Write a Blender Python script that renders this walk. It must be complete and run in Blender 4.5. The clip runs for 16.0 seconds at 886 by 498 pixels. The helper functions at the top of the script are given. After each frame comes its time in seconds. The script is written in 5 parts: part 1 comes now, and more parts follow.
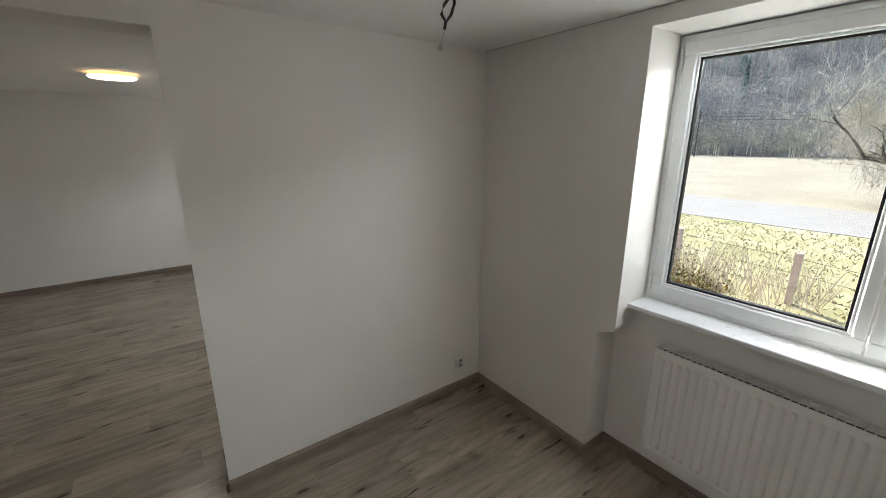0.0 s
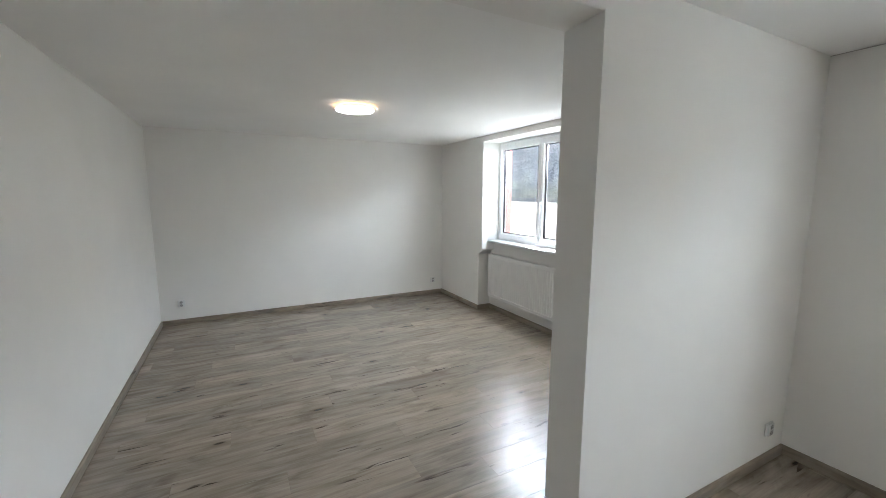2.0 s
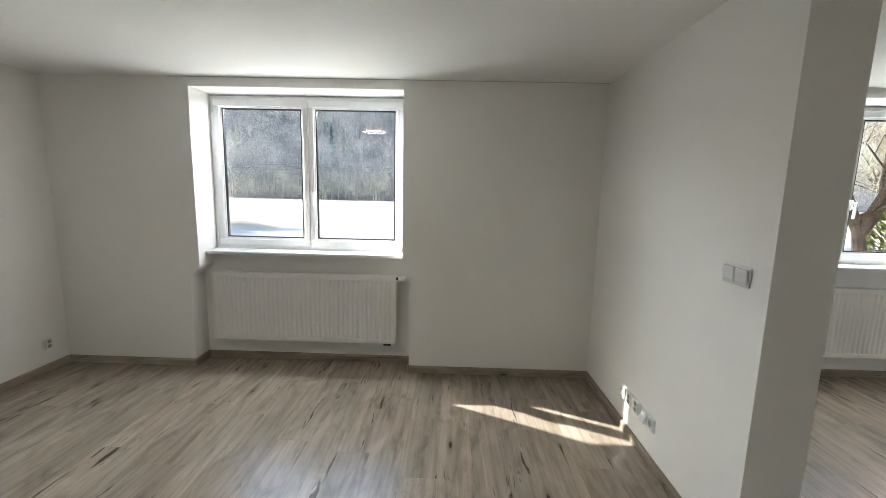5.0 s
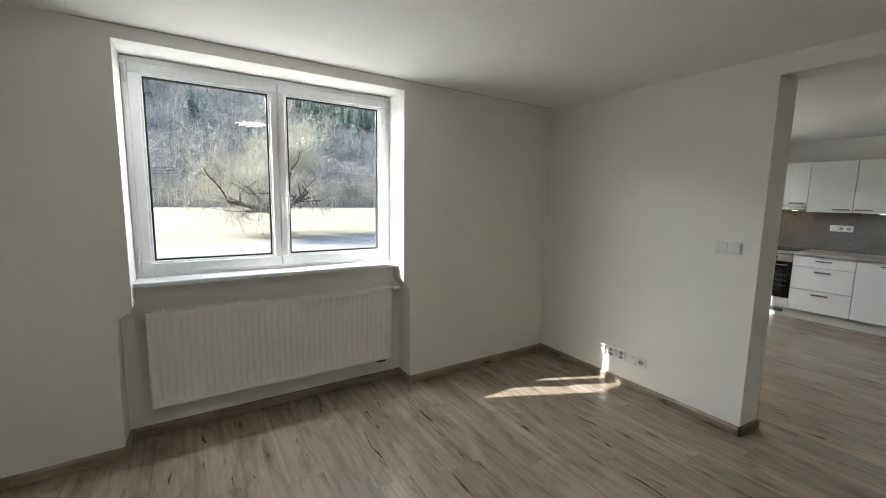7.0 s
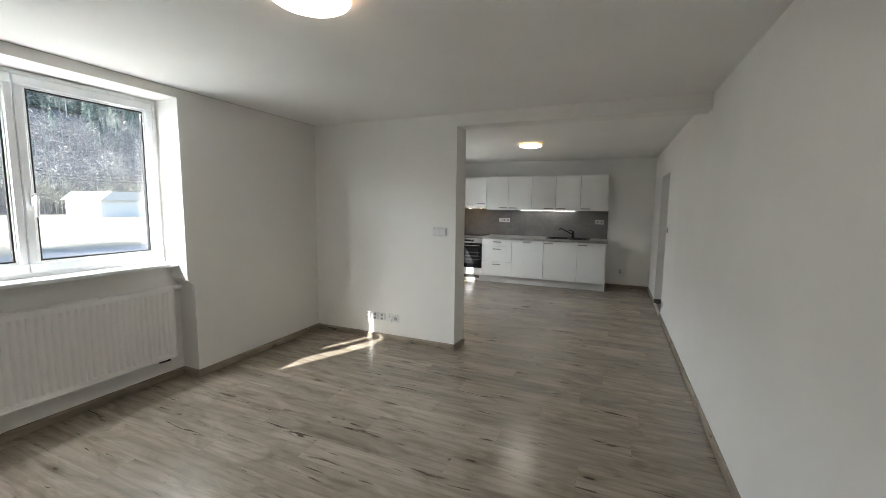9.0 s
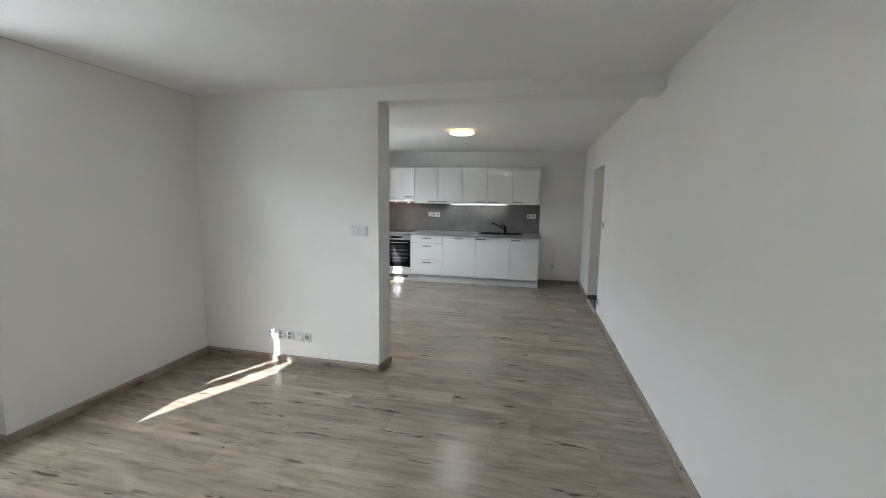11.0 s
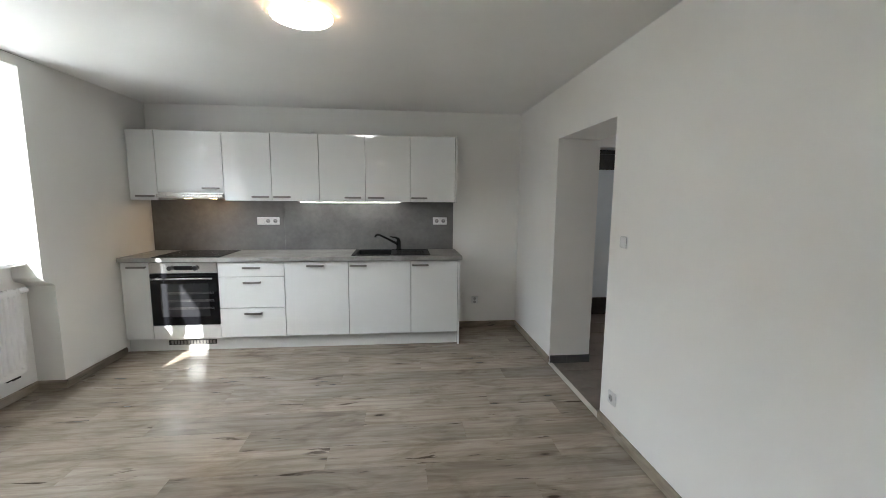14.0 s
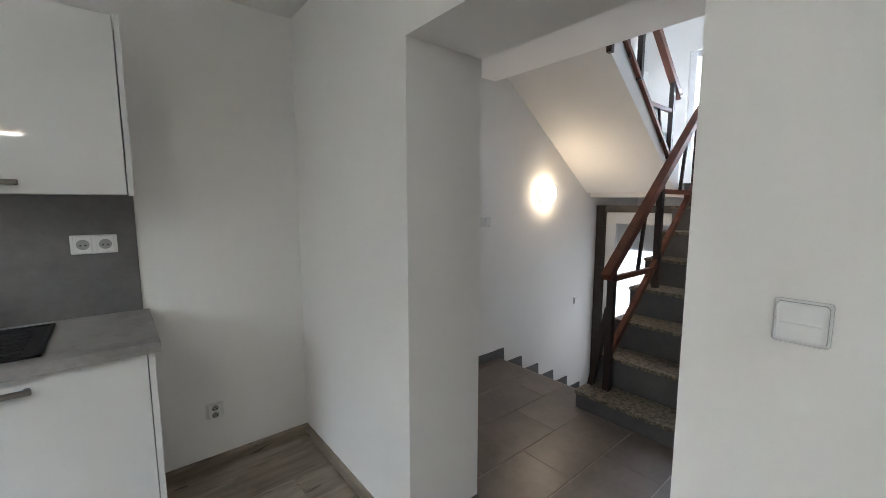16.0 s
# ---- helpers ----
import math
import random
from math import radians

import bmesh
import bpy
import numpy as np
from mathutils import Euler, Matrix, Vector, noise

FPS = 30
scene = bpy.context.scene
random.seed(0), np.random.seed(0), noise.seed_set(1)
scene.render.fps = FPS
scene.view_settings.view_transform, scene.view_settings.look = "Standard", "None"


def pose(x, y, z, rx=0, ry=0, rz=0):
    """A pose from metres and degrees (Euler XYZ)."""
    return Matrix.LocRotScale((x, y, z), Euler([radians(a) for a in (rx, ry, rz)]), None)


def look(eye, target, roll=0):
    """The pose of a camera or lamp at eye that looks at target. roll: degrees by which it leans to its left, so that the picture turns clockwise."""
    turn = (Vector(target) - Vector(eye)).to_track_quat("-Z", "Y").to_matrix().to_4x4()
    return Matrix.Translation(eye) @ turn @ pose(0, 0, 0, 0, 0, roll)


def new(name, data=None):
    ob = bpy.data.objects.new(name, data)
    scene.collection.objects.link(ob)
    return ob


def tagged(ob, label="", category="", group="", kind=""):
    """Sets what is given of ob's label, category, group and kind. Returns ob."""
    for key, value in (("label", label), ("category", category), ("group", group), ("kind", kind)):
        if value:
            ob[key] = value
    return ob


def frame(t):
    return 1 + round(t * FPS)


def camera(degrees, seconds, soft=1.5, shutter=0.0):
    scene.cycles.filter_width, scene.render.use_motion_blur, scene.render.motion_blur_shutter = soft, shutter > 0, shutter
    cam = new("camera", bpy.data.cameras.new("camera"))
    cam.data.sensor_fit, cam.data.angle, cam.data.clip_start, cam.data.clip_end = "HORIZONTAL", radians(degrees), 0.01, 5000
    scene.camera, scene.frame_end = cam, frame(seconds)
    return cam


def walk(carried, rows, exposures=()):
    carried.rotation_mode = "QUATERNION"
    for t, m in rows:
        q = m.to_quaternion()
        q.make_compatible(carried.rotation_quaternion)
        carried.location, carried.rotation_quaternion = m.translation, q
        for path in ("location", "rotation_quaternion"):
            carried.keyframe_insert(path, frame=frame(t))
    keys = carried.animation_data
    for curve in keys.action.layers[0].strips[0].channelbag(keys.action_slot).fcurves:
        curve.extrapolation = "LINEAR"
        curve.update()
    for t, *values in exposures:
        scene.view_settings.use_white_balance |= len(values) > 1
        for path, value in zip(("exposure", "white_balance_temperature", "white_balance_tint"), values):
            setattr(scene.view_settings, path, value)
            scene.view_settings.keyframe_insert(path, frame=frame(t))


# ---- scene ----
cam = camera(96.3, 16.0, 0.75)

PATH = [
    (0, (0.37, -0.036, 1.765), (1.511, 1.521, 1.242), 0.0),
    (0.5, (0.108, 0.148, 1.707), (1.039, 1.849, 1.218), -0.0),
    (1, (-0.117, 0.397, 1.645), (0.76, 2.16, 1.291), 0.2),
    (1.5, (-0.387, 0.702, 1.602), (0.504, 2.47, 1.321), 0.1),
    (2, (-0.699, 0.942, 1.563), (0.216, 2.699, 1.29), 0.2),
    (2.5, (-0.839, 1.213, 1.529), (0.221, 2.886, 1.252), 0.1),
    (3, (-0.904, 1.565, 1.527), (0.449, 3.012, 1.249), 0.3),
    (3.5, (-0.951, 1.93, 1.485), (0.667, 3.075, 1.22), 0.5),
    (4, (-0.985, 2.361, 1.499), (0.845, 3.12, 1.222), 0.9),
    (6.5, (-0.599, 4.683, 1.454), (1.212, 3.875, 1.192), 1.0),
    (7, (-0.492, 5.055, 1.46), (1.182, 3.99, 1.21), 1.0),
    (7.5, (-0.518, 5.387, 1.471), (0.985, 4.089, 1.235), 1.0),
    (8, (-0.663, 5.578, 1.474), (0.623, 4.064, 1.241), 0.8),
    (8.5, (-0.878, 5.685, 1.471), (0.148, 3.984, 1.241), 0.7),
    (9, (-0.92, 5.78, 1.443), (-0.141, 3.951, 1.225), 0.7),
    (11.5, (-0.635, 4.814, 1.442), (-0.255, 2.865, 1.196), 0.8),
    (12, (-0.525, 4.345, 1.428), (-0.245, 2.38, 1.184), 0.7),
    (12.5, (-0.4, 3.807, 1.432), (-0.242, 1.829, 1.186), 0.6),
    (13, (-0.311, 3.285, 1.417), (-0.268, 1.301, 1.172), 0.6),
    (13.5, (-0.295, 2.742, 1.412), (-0.379, 0.759, 1.161), 0.6),
    (14, (-0.29, 2.243, 1.402), (-0.498, 0.269, 1.155), 0.5),
    (14.5, (-0.317, 1.71, 1.381), (-0.695, -0.239, 1.136), 0.6),
    (15, (-0.441, 1.153, 1.384), (-1.038, -0.74, 1.134), 0.3),
    (15.5, (-0.554, 0.638, 1.36), (-1.411, -1.153, 1.122), 0.3),
    (16, (-0.771, 0.205, 1.348), (-2.037, -1.325, 1.115), -0.0),
]
EXPOSURES = [(0.0, 1.8, 6500, 7), (0.5, 2.34, 6250, 7), (1.0, 2.74, 5900, 7), (1.5, 2.74, 5850, 7), (3.5, 2.64, 6100, 7), (7.0, 2.04, 6350, 7), (8.0, 1.95, 6350, 7), (9.0, 2.42, 6200, 7), (11.5, 2.75, 5800, 7), (14.5, 2.98, 6020, 7), (16.0, 3.1, 5900, 7)]
walk(cam, [(t, look(eye, target, roll)) for t, eye, target, roll in PATH], EXPOSURES)


# ---- light: sky, sun ----
SUN = Vector((0.463, 1.0, 0.77)).normalized()
world = bpy.data.worlds.new("sky")
scene.world = world
world.use_nodes = True
wt = world.node_tree
sky = wt.nodes.new("ShaderNodeTexSky")
sky.sky_type = "NISHITA"
sky.sun_disc = False
sky.sun_elevation = math.asin(SUN.z)
sky.sun_rotation = math.atan2(SUN.x, SUN.y)
wt.links.new(sky.outputs[0], wt.nodes["Background"].inputs[0])
wt.nodes["Background"].inputs[1].default_value = 0.15
sun_data = bpy.data.lights.new("sun", "SUN")
sun_data.energy, sun_data.angle, sun_data.color = 3.7, radians(0.6), (1.0, 0.96, 0.90)
sun = new("sun", sun_data)
sun.rotation_euler = (-SUN).to_track_quat("-Z", "Y").to_euler()

# added fill strips in the window openings, hidden by the frames: skylight, ground bounce
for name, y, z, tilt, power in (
        ("window_fill_1", 0.107, 2.160, 78, 6.2), ("window_fill_2", 4.529, 2.160, 78, 8.3),
        ("window_fill_3", 0.107, 1.006, 118, 1.2), ("window_fill_4", 4.529, 1.006, 118, 1.2)):
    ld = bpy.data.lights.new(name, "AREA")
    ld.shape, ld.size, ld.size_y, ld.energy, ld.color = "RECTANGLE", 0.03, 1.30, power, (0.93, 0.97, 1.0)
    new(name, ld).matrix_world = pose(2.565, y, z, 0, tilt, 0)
# daylight at the stair window
ld = bpy.data.lights.new("stair_window_light", "AREA")
ld.shape, ld.size, ld.size_y, ld.energy, ld.color = "RECTANGLE", 1.1, 0.8, 4.5, (0.96, 0.95, 1.0)
new("stair_window_light", ld).matrix_world = pose(-5.93, -1.15, 2.4, 0, -90, 0)

# daylight at the glazed entrance door
ld = bpy.data.lights.new("entrance_light", "AREA")
ld.shape, ld.size, ld.size_y, ld.energy, ld.color = "RECTANGLE", 1.3, 0.5, 0.7, (0.97, 0.96, 1.0)
new("entrance_light", ld).matrix_world = pose(-4.93, -1.62, 0.2, 0, -90, 0)

# ---- materials ----


def node_mat(name):
    m = bpy.data.materials.new(name)
    m.use_nodes = True
    nt = m.node_tree
    return m, nt, nt.nodes["Principled BSDF"], nt.links


def coords(nt, scale=(1, 1, 1), kind="Object", loc=None):
    tc = nt.nodes.new("ShaderNodeTexCoord")
    mp = nt.nodes.new("ShaderNodeMapping")
    mp.inputs["Scale"].default_value = scale
    nt.links.new(tc.outputs[kind], mp.inputs["Vector"])
    if loc:
        nt.links.new(loc, mp.inputs["Location"])
    return mp.outputs["Vector"]


def noise_node(nt, vec, scale, detail=4, rough=0.55, dist=0.0):
    n = nt.nodes.new("ShaderNodeTexNoise")
    n.inputs["Scale"].default_value = scale
    n.inputs["Detail"].default_value = detail
    n.inputs["Roughness"].default_value = rough
    n.inputs["Distortion"].default_value = dist
    nt.links.new(vec, n.inputs["Vector"])
    return n.outputs["Fac"]


def ramp(nt, fac, stops):
    r = nt.nodes.new("ShaderNodeValToRGB")
    el = r.color_ramp.elements
    while len(el) < len(stops):
        el.new(0.5)
    for e, (p, c) in zip(el, stops):
        e.position, e.color = p, (*c, 1)
    nt.links.new(fac, r.inputs[0])
    return r.outputs["Color"]


def mixc(nt, fac, a, b, blend="MIX"):
    m = nt.nodes.new("ShaderNodeMix")
    m.data_type, m.blend_type = "RGBA", blend
    for sock, v in ((m.inputs["Factor"], fac), (m.inputs["A"], a), (m.inputs["B"], b)):
        if isinstance(v, (int, float)):
            sock.default_value = v
        elif isinstance(v, tuple):
            sock.default_value = (*v, 1)
        else:
            nt.links.new(v, sock)
    return m.outputs["Result"]


def bump(nt, bsdf, height, strength=0.1, dist=0.002):
    b = nt.nodes.new("ShaderNodeBump")
    b.inputs["Strength"].default_value = strength
    b.inputs["Distance"].default_value = dist
    nt.links.new(height, b.inputs["Height"])
    nt.links.new(b.outputs["Normal"], bsdf.inputs["Normal"])


def plain(name, col, rough=0.5, metal=0.0, coat=0.0, var=0.06, scale=6.0, bumps=0.0, bscale=200.0):
    """A surface with slight colour variation, uneven gloss and fine relief."""
    m, nt, b, ln = node_mat(name)
    v = coords(nt)
    f = noise_node(nt, v, scale, 5)
    lo = tuple(c * (1 - var) for c in col)
    hi = tuple(min(1, c * (1 + var)) for c in col)
    ln.new(ramp(nt, f, [(0.3, lo), (0.7, hi)]), b.inputs["Base Color"])
    rr = nt.nodes.new("ShaderNodeMapRange")
    rr.inputs["To Min"].default_value, rr.inputs["To Max"].default_value = rough * 0.9, min(1, rough * 1.12)
    ln.new(noise_node(nt, v, scale * 4, 3), rr.inputs["Value"])
    ln.new(rr.outputs[0], b.inputs["Roughness"])
    b.inputs["Metallic"].default_value = metal
    b.inputs["Coat Weight"].default_value = coat
    if bumps:
        bump(nt, b, noise_node(nt, v, bscale, 3), bumps, 0.001)
    return m


def emitter(name, col, strength):
    m, nt, b, ln = node_mat(name)
    b.inputs["Base Color"].default_value = (0.8, 0.8, 0.8, 1)
    b.inputs["Emission Color"].default_value = (*col, 1)
    b.inputs["Emission Strength"].default_value = strength
    b.inputs["Roughness"].default_value = 0.4
    return m


def wall_paint(name, col):
    m, nt, b, ln = node_mat(name)
    v = coords(nt)
    big = noise_node(nt, v, 1.3, 3)
    fine = noise_node(nt, v, 90, 4)
    lo, hi = tuple(c * 0.975 for c in col), tuple(min(1, c * 1.02) for c in col)
    ln.new(ramp(nt, big, [(0.3, lo), (0.7, hi)]), b.inputs["Base Color"])
    b.inputs["Roughness"].default_value = 0.86
    mx = nt.nodes.new("ShaderNodeMath")
    mx.operation = "MULTIPLY_ADD"
    mx.inputs[1].default_value = 0.35
    ln.new(fine, mx.inputs[0])
    ln.new(noise_node(nt, v, 5.0, 2), mx.inputs[2])
    bump(nt, b, mx.outputs[0], 0.25, 0.002)
    return m


def wood_floor(name, dark, mid, light, along="x", rough=0.36, planks=True, marks=1.0):
    """Grey-washed oak laminate: long grain, cathedral streaks, cracks and knots; each plank its own."""
    m, nt, b, ln = node_mat(name)
    oi = nt.nodes.new("ShaderNodeObjectInfo")
    mu = nt.nodes.new("ShaderNodeVectorMath")
    mu.operation = "SCALE"
    mu.inputs[0].default_value = (37.0, 53.0, 11.0)
    ln.new(oi.outputs["Random"], mu.inputs["Scale"])
    loc = mu.outputs[0]

    def stretched(a, c):
        return coords(nt, (a, c, c) if along == "x" else (c, a, c), loc=loc)

    streak = noise_node(nt, stretched(1.5, 5.0), 1.5, 5, 0.6, 1.2)
    grain = noise_node(nt, stretched(2.2, 60.0), 2.0, 3, 0.55, 0.2)
    patch = noise_node(nt, stretched(1.0, 3.0), 1.3, 2, 0.5)
    col = ramp(nt, streak, [(0.30, dark), (0.46, mid), (0.64, light)])
    col = mixc(nt, 0.38, col, ramp(nt, grain, [(0.36, (0.74, 0.715, 0.69)), (0.58, (1.0, 1.0, 1.0))]), "MULTIPLY")
    col = mixc(nt, 0.8, col, ramp(nt, patch, [(0.32, (0.80, 0.785, 0.77)), (0.66, (1.07, 1.065, 1.06))]), "MULTIPLY")
    # rings of the figure along the middle of the board
    wv = nt.nodes.new("ShaderNodeTexWave")
    wv.wave_type, wv.bands_direction = "BANDS", "Y" if along == "x" else "X"
    wv.inputs["Scale"].default_value = 0.7
    wv.inputs["Distortion"].default_value = 7.0
    wv.inputs["Detail"].default_value = 2.0
    wv.inputs["Detail Scale"].default_value = 0.6
    ln.new(stretched(0.9, 7.0), wv.inputs["Vector"])
    col = mixc(nt, 0.36, col, ramp(nt, wv.outputs["Fac"], [(0.06, (0.72, 0.69, 0.66)), (0.30, (1, 1, 1))]), "MULTIPLY")
    # knots
    vo = nt.nodes.new("ShaderNodeTexVoronoi")
    vo.inputs["Scale"].default_value = 1.0
    ln.new(stretched(2.4, 7.5), vo.inputs["Vector"])
    kn = ramp(nt, vo.outputs["Distance"], [(0.055, (0.10, 0.085, 0.07)), (0.10, (0.70, 0.68, 0.65)), (0.26, (1, 1, 1))])
    pick = nt.nodes.new("ShaderNodeMath")
    pick.operation = "GREATER_THAN"
    pick.inputs[1].default_value = 0.45
    sep = nt.nodes.new("ShaderNodeSeparateColor")
    ln.new(vo.outputs["Color"], sep.inputs[0])
    ln.new(sep.outputs[0], pick.inputs[0])
    col = mixc(nt, pick.outputs[0], col, mixc(nt, 0.9 * marks, col, kn, "MULTIPLY"))
    # dark cracks along the grain, gathered in places
    crack = ramp(nt, noise_node(nt, stretched(3.6, 30.0), 1.0, 3, 0.5, 1.0), [(0.335, (0.17, 0.145, 0.12)), (0.39, (1, 1, 1))])
    where = ramp(nt, noise_node(nt, stretched(2.2, 6.0), 1.0, 2, 0.5), [(0.505, (0, 0, 0)), (0.60, (1, 1, 1))])
    sep2 = nt.nodes.new("ShaderNodeSeparateColor")
    ln.new(where, sep2.inputs[0])
    col = mixc(nt, sep2.outputs[0], col, mixc(nt, 0.9 * marks, col, crack, "MULTIPLY"))
    if planks:
        tone = ramp(nt, oi.outputs["Random"], [(0.0, (0.86, 0.86, 0.865)), (0.5, (0.97, 0.965, 0.96)), (1.0, (1.06, 1.05, 1.035))])
        col = mixc(nt, 1.0, col, tone, "MULTIPLY")
    ln.new(col, b.inputs["Base Color"])
    rr = nt.nodes.new("ShaderNodeMapRange")
    rr.inputs["To Min"].default_value, rr.inputs["To Max"].default_value = rough * 0.94, rough * 1.08
    ln.new(streak, rr.inputs["Value"])
    ln.new(rr.outputs[0], b.inputs["Roughness"])
    bump(nt, b, grain, 0.10, 0.0004)
    return m


def mottled(name, stops, scale=4.0, rough=0.5, bumps=0.1, bscale=60.0, per_object=False):
    m, nt, b, ln = node_mat(name)
    loc = None
    if per_object:
        oi = nt.nodes.new("ShaderNodeObjectInfo")
        mu = nt.nodes.new("ShaderNodeVectorMath")
        mu.operation = "SCALE"
        mu.inputs[0].default_value = (13.0, 29.0, 7.0)
        ln.new(oi.outputs["Random"], mu.inputs["Scale"])
        loc = mu.outputs[0]
    v = coords(nt, loc=loc)
    f = noise_node(nt, v, scale, 7, 0.6, 0.3)
    f2 = noise_node(nt, v, scale * 9, 4, 0.6)
    mx = nt.nodes.new("ShaderNodeMath")
    mx.operation = "MULTIPLY_ADD"
    mx.inputs[1].default_value, mx.inputs[2].default_value = 0.35, -0.17
    ln.new(f2, mx.inputs[0])
    ad = nt.nodes.new("ShaderNodeMath")
    ln.new(mx.outputs[0], ad.inputs[0])
    ln.new(f, ad.inputs[1])
    ln.new(ramp(nt, ad.outputs[0], stops), b.inputs["Base Color"])
    b.inputs["Roughness"].default_value = rough
    if rough >= 0.85:
        b.inputs["Specular IOR Level"].default_value = 0.08
    bump(nt, b, noise_node(nt, v, bscale, 4), bumps, 0.002)
    return m


def glass_mat(name, rough=0.0, col=(1, 1, 1)):
    m, nt, b, ln = node_mat(name)
    b.inputs["Base Color"].default_value = (*col, 1)
    b.inputs["Transmission Weight"].default_value = 1.0
    b.inputs["Roughness"].default_value = rough
    b.inputs["IOR"].default_value = 1.45
    return m


PAINT = wall_paint("white_wall_paint", (0.825, 0.81, 0.78))
CEIL_PAINT = wall_paint("white_ceiling_paint", (0.87, 0.86, 0.84))
HALL_PAINT = wall_paint("hall_wall_paint", (0.80, 0.79, 0.77))
FACADE_RED = mottled("red_facade_render", [(0.3, (0.46, 0.19, 0.155)), (0.7, (0.54, 0.24, 0.20))], 5, 0.9, 0.4, 120)
OAK = wood_floor("grey_oak_laminate", (0.215, 0.176, 0.133), (0.30, 0.254, 0.201), (0.36, 0.313, 0.257), rough=0.24)
OAK.node_tree.nodes["Principled BSDF"].inputs["Specular IOR Level"].default_value = 0.62
SKIRT_X = wood_floor("oak_skirting_x", (0.20, 0.165, 0.125), (0.275, 0.232, 0.18), (0.34, 0.29, 0.23), "x", 0.45)
SKIRT_Y = wood_floor("oak_skirting_y", (0.20, 0.165, 0.125), (0.275, 0.232, 0.18), (0.34, 0.29, 0.23), "y", 0.45)
PVC = plain("white_pvc", (0.80, 0.81, 0.82), 0.28, var=0.015)
GASKET = plain("black_gasket", (0.012, 0.012, 0.013), 0.6)
GLASS = glass_mat("window_glass")
ENAMEL = plain("white_radiator_enamel", (0.80, 0.79, 0.77), 0.32, var=0.015)
STEEL_DARK = plain("dark_steel", (0.05, 0.05, 0.05), 0.4, 0.8)
CHROME = plain("chrome", (0.75, 0.75, 0.76), 0.12, 1.0, var=0.02)
GLOSS_WHITE = plain("gloss_white_lacquer", (0.72, 0.72, 0.71), 0.035, coat=0.2, var=0.01)
# white carcass greyed so the gaps between the fronts read as shaded
CARCASS = plain("gap_shade_melamine", (0.40, 0.395, 0.385), 0.5, var=0.03)
PLINTH = plain("pale_grey_plinth", (0.55, 0.545, 0.53), 0.4, var=0.04, scale=3)
HANDLE = plain("brushed_steel_handle", (0.21, 0.20, 0.19), 0.32, 0.85, var=0.05, scale=40)
WORKTOP = mottled("grey_stone_laminate_worktop", [(0.3, (0.20, 0.19, 0.18)), (0.5, (0.29, 0.28, 0.27)), (0.75, (0.37, 0.36, 0.345))], 5, 0.42, 0.05)
SPLASH = mottled("concrete_look_panel", [(0.28, (0.10, 0.098, 0.096)), (0.5, (0.14, 0.137, 0.134)), (0.75, (0.19, 0.186, 0.182))], 2.6, 0.38, 0.05)
BLACK_GLASS = plain("black_glass", (0.005, 0.005, 0.006), 0.03, coat=0.0)
BLACK_GLASS.node_tree.nodes["Principled BSDF"].inputs["Specular IOR Level"].default_value = 0.3
OVEN_STEEL = plain("oven_steel", (0.62, 0.61, 0.60), 0.25, 0.95, var=0.03, scale=30)
OVEN_WINDOW = plain("oven_window", (0.02, 0.02, 0.022), 0.02, coat=0.35)
GRANITE_BLACK = plain("black_composite", (0.012, 0.012, 0.013), 0.55, var=0.2, scale=300)
GRANITE_BLACK.node_tree.nodes["Principled BSDF"].inputs["Specular IOR Level"].default_value = 0.2
TAP_BLACK = plain("black_tap", (0.02, 0.02, 0.021), 0.22, 0.3)
SOCKET = plain("white_switch_plastic", (0.78, 0.78, 0.77), 0.25, var=0.01)
JOINT = plain("grey_joint_filler", (0.52, 0.50, 0.47), 0.8)
# grey for the shade in socket recesses and rocker gaps of white plastic
SOCKET_SHADE = plain("socket_shade_grey", (0.33, 0.33, 0.325), 0.5)
LAMP_GLOW = emitter("lamp_diffuser", (1.0, 0.93, 0.83), 4.0)
LAMP_RIM = emitter("lamp_rim_glow", (1.0, 0.50, 0.16), 0.8)
HALL_GLOW = emitter("wall_lamp_glass", (1.0, 0.74, 0.48), 3.6)
LED_GLOW = emitter("under_cabinet_led", (1.0, 0.93, 0.82), 2.6)
HOOD_GLOW = emitter("hood_lamp", (1.0, 0.62, 0.28), 9.0)
TILE = mottled("grey_brown_porcelain", [(0.28, (0.105, 0.084, 0.069)), (0.5, (0.145, 0.118, 0.098)), (0.75, (0.19, 0.157, 0.132))], 3.0, 0.33, 0.06, 40, True)
GROUT = mottled("grey_grout", [(0.3, (0.30, 0.275, 0.25)), (0.7, (0.38, 0.355, 0.325))], 8, 0.9, 0.2)
UNDERLAY = plain("dark_underlay", (0.07, 0.06, 0.05), 0.9)
STEP_STONE = mottled("speckled_terrazzo_tread", [(0.36, (0.04, 0.035, 0.026)), (0.47, (0.12, 0.10, 0.072)), (0.6, (0.24, 0.20, 0.145))], 45, 0.4, 0.05)
RISER_TILE = mottled("dark_grey_riser_tile", [(0.3, (0.07, 0.068, 0.068)), (0.7, (0.11, 0.108, 0.107))], 5, 0.4, 0.05)
RAIL_WOOD = wood_floor("mahogany_handrail", (0.10, 0.028, 0.014), (0.17, 0.05, 0.026), (0.23, 0.075, 0.04), "x", 0.3)
RAIL_STEEL = plain("dark_brown_painted_steel", (0.025, 0.014, 0.011), 0.35)
DOOR_DARK = wood_floor("wenge_door", (0.018, 0.013, 0.011), (0.027, 0.02, 0.017), (0.04, 0.03, 0.026), "y", 0.4)
FROST = glass_mat("frosted_glass", 0.45, (0.95, 0.97, 0.97))
THRESH = plain("pale_threshold", (0.55, 0.52, 0.46), 0.45, var=0.08)
